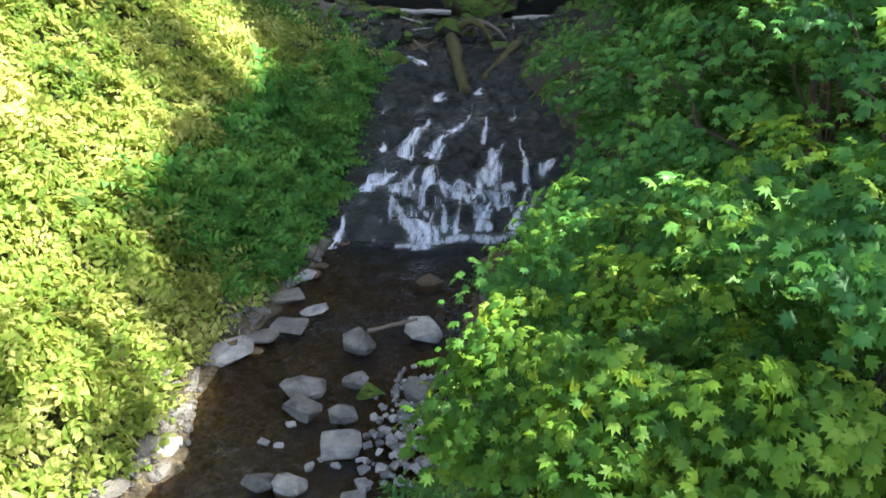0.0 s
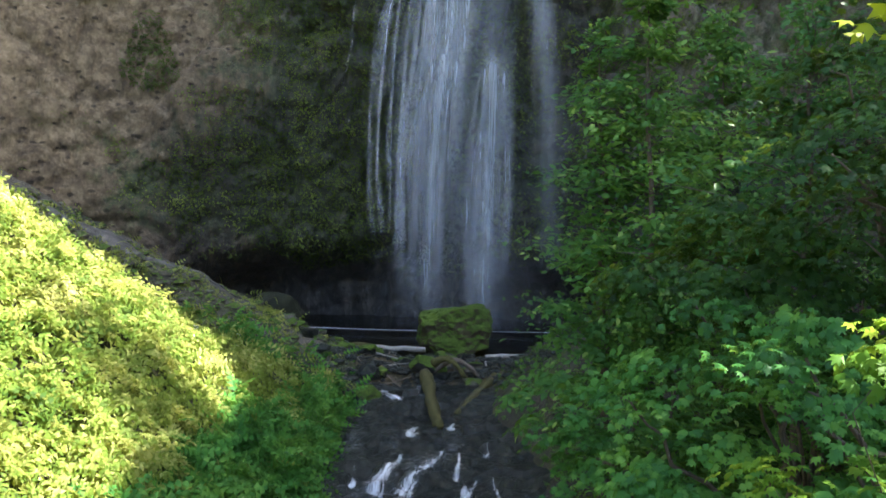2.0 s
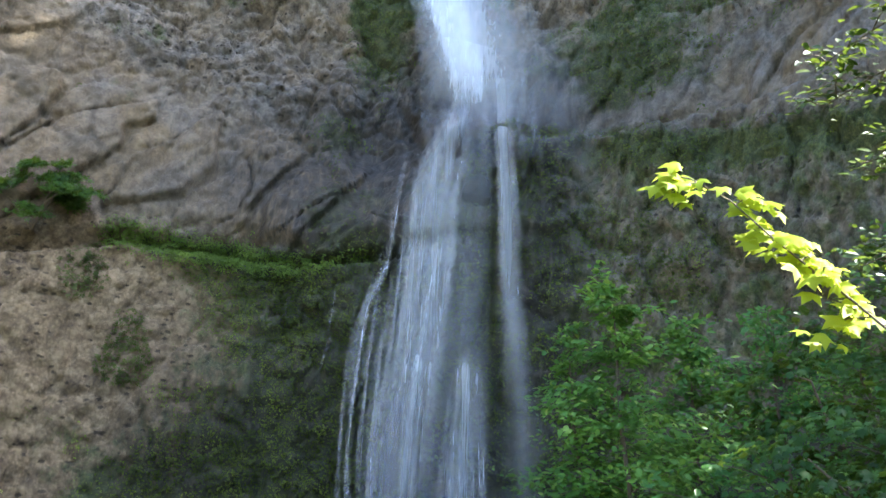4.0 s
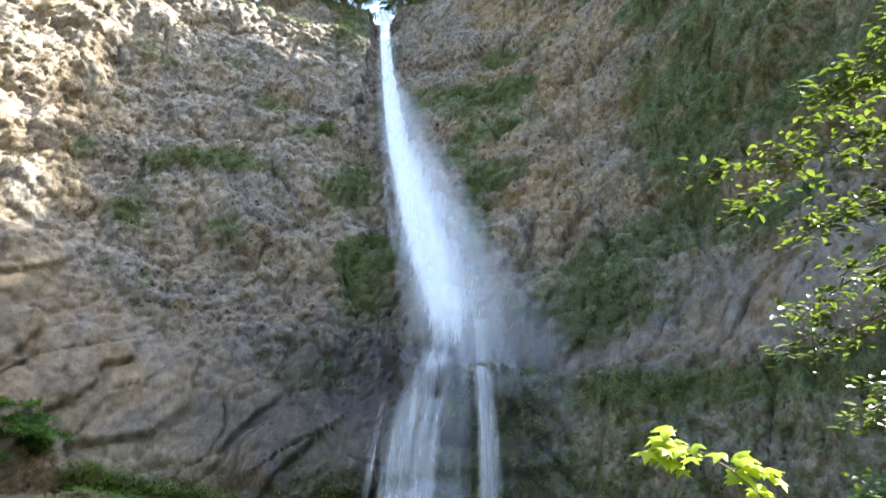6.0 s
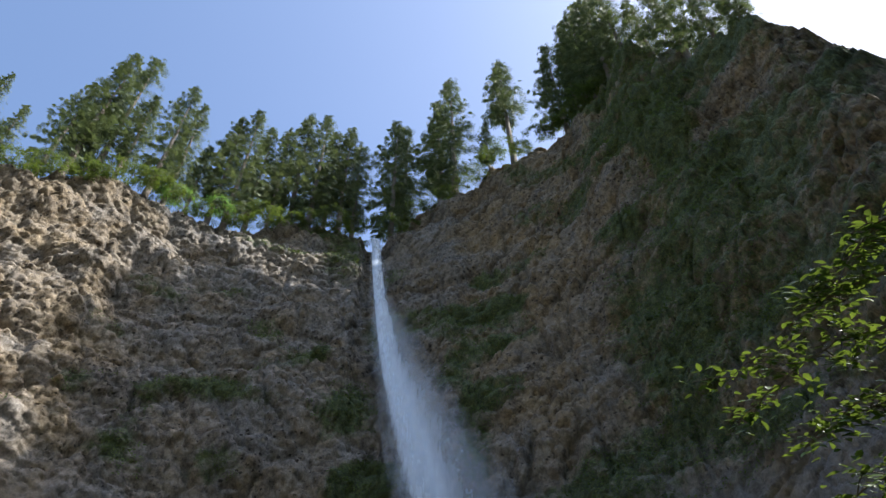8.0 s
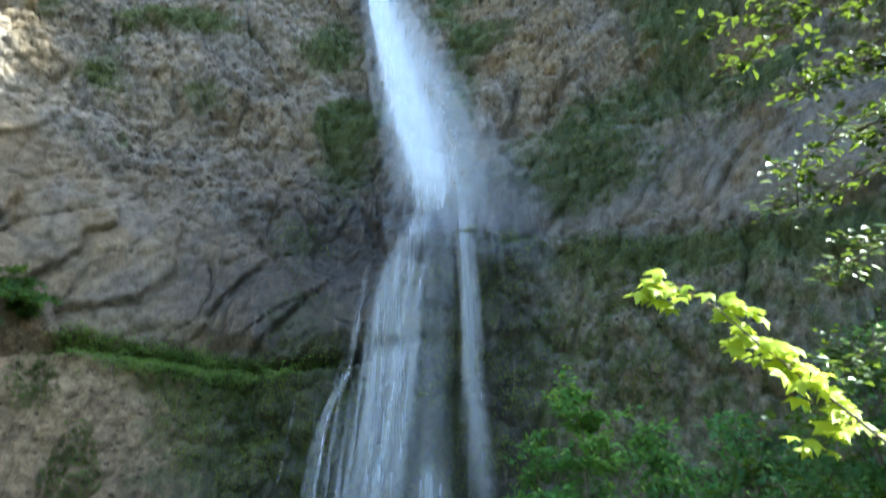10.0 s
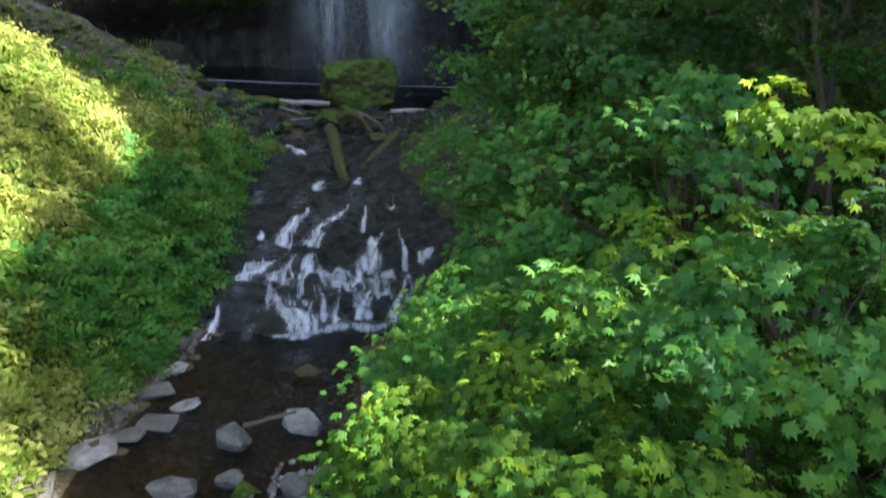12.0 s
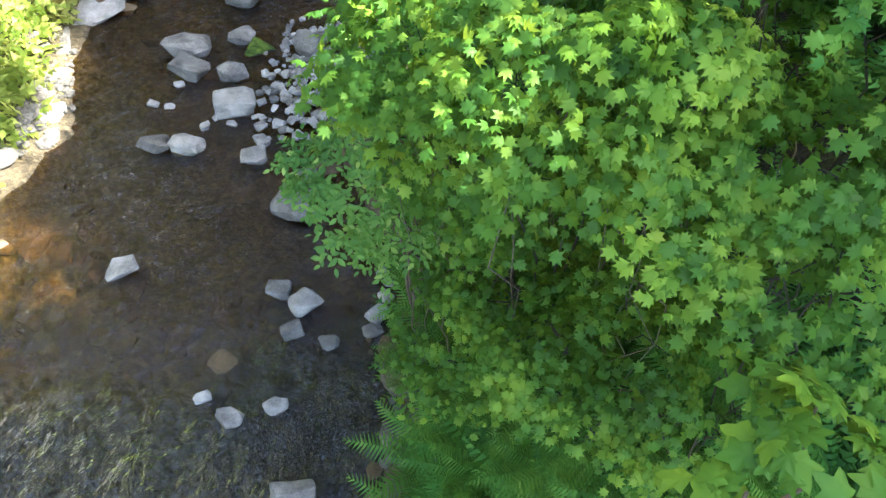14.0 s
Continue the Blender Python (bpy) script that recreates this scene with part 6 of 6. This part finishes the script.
# more added alders, mostly out of view, to darken the thicket
for q, (x, y, z, R) in enumerate([(18.0, 21.5, 20.5, 4.2), (25.0, 30.0, 22.5, 5.0), (14.5, 12.0, 19.0, 3.2), (21.0, 15.0, 25.0, 4.0), (20.0, 38.0, 18.5, 4.0), (10.5, 11.5, 16.5, 2.4), (11.5, 6.6, 18.0, 2.5)]):
    shrub("alder_tree", "alder added on the upper slope to shade the thicket", (x, y, z), (R, R, 0.9 * R), OVAL, 0.27, 2600, M_ALDER, 750 + q, root=(x + 0.6, y, ground_z(x + 0.6, y) - 0.1), stems=3, category="tree", stem_r=0.13, bark=M_BARK, sprays=32, tilt=0.6)


# ---- brush along the brim ----
rng = np.random.default_rng(95)
for q in range(50):
    a = -47 + 1.45 * q + rng.uniform(-0.6, 0.6)
    if -8.6 < a < -5.4:
        continue
    d, zt = brim(np.array(float(a)))
    d = float(d) + rng.uniform(-1.0, 2.0)
    at = np.array((d * math.sin(radians(a)), d * math.cos(radians(a)), float(zt + brim_bump(a)) - 0.3))
    w = rng.uniform(1.5, 3.0)
    fresh = -31 < a < -21 and q % 3 == 0
    shrub("brim_bush", "yellow-green bush in new leaf on the cliff brim" if fresh else "low grey-green brush on the cliff brim", at + np.array((0, 0, 0.35 * w)), (1.2 * w, w, 0.8 * w), leaflets(3), 0.75, 420, M_ALDER if fresh else M_SCRUB, 960 + q, root=tuple(at), stems=3, category="bush", stem_r=0.05, sprays=18, tilt=0.8)


# ---- firs along the brim ----
def needle_spray():
    """A flat spray of needled twigs."""
    v, f = [], []
    for q in range(7):
        a = radians(-75 + 150 * q / 6)
        L = 1.0 - 0.35 * abs(q - 3) / 3
        b, w = len(v), 0.13
        v += [(math.sin(a) * 0.04, 0.0, 0.02), (math.sin(a - w) * L * 0.75, math.cos(a - w) * L * 0.75, 0.04), (math.sin(a + w * 0.4) * L, math.cos(a + w * 0.4) * L, -0.14)]
        f.append((b, b + 1, b + 2))
    return np.array(v), np.array(f)


def fir(seed, H, bare, width, label):
    rng = np.random.default_rng(seed)
    ob = thing("fir_tree", (0, 0, 0), label, "conifer", "firs on the brim")
    v, f = tube(bend((0, 0, -1), (rng.normal(0, 0.4), 0, H), (0, 0, 0), rng, 10, 0.02), np.linspace(0.016 * H, 0.03, 10), 8)
    part("trunk", mesh_from("trunk", v, f, M_BARK), ob)
    P, N, S, Z = [], [], [], []
    levels = 34
    for q in range(levels):
        t = q / (levels - 1)
        z = H * (bare + (1 - bare) * t)
        r = width * (1 - t) ** 0.75 * rng.uniform(0.65, 1.1) + 0.5
        r *= min(1, 0.45 + 2.2 * t)
        for b in range(5):
            a = rng.uniform(0, 2 * np.pi)
            L = r * rng.uniform(0.45, 1.15)
            for u in np.linspace(0.3, 1.0, 4):
                P.append((math.cos(a) * L * u + rng.normal(0, 0.2), math.sin(a) * L * u + rng.normal(0, 0.2), z - 0.22 * L * u + rng.normal(0, 0.25)))
                N.append((rng.normal(0, 0.35) + 0.3 * math.cos(a), rng.normal(0, 0.35) + 0.3 * math.sin(a), 1))
                S.append(a + rng.normal(0, 0.4))
                Z.append(0.85 * (0.7 + 0.5 * (1 - t)))
    vv, ff = spread(needle_spray(), np.array(P), np.array(N), np.array(Z) * H / 28, rng, spin=np.array(S))
    part("crown", mesh_from("crown", vv, ff, M_NEEDLE, True), ob)
    return ob


FIRS = [fir(801, 40, 0.25, 5.5, "tall dark green fir on the cliff brim"), fir(802, 40, 0.12, 7.5, "full broad green fir on the cliff brim"), fir(803, 40, 0.42, 5.0, "high-crowned fir with a bare lower trunk")]
# az 22 to 45: row thickened to shade the upper left cliff
# past az 55: unseen firs added to dapple the left bank with shade
SPOTS = [(-50, 53.5, 3, 1), (-47, 52.5, 7, 0), (-43, 56, 5, 1), (-41, 59.0, 5, 0), (-38.5, 59.6, 7, 1), (-36.5, 57.5, 3, 0), (-33.0, 59.2, 4, 1), (-31.0, 58.4, 5, 1), (-28.5, 56, 9, 2), (-26.0, 58.6, 6, 0), (-24.3, 59.5, 4, 1), (-22, 58.6, 8, 0), (-19.6, 59, 5, 0),
         (-17.4, 60.2, 6, 1), (-15.2, 60.5, 4, 1), (-13.4, 59.5, 7, 0), (-11.6, 60.0, 4, 0), (-9.9, 59.0, 9, 0), (-5.4, 60.8, 5, 1), (-3.9, 60.4, 9, 0), (0.8, 62.3, 7, 0), (2.6, 63.7, 4, 1), (7.4, 60.7, 5, 0), (10.7, 64.6, 5, 2), (18.6, 65.0, 4, 1), (20.8, 64.4, 6, 1), (22.3, 66.0, 9, 0), (23.6, 66.4, 4, 1), (25.0, 66.8, 8, 1), (26.5, 67.2, 4, 1), (28.0, 67.4, 7, 1), (29.6, 67.2, 4, 1), (33, 65.5, 7, 0), (37, 66.0, 6, 0), (41, 66.2, 5, 1), (45, 64.5, 5, 0), (57, 50.5, 6, 2), (64.4, 53.6, 4, 1), (66.3, 52.0, 6, 0), (73.8, 50.9, 4, 0), (75.2, 49.8, 7, 2), (80.5, 48.6, 5, 0), (83.6, 48.6, 4, 2), (86.4, 49.2, 6, 0)]
first = set()
for a, e, offset, kind in SPOTS:
    d, zt = brim(np.array(float(a)))
    d, zt = float(d) + offset, float(zt + brim_bump(a))
    h = EYE[2] + d * math.tan(radians(e)) - zt
    m = pose(d * math.sin(radians(a)), d * math.cos(radians(a)), zt - 0.5, 0, 0, a * 37 % 360)
    s = h / 40
    if kind in first:
        t = copy_thing(FIRS[kind], m)
    else:
        t = FIRS[kind]
        t.matrix_world = m
        first.add(kind)
    t.scale = (s, s, s)
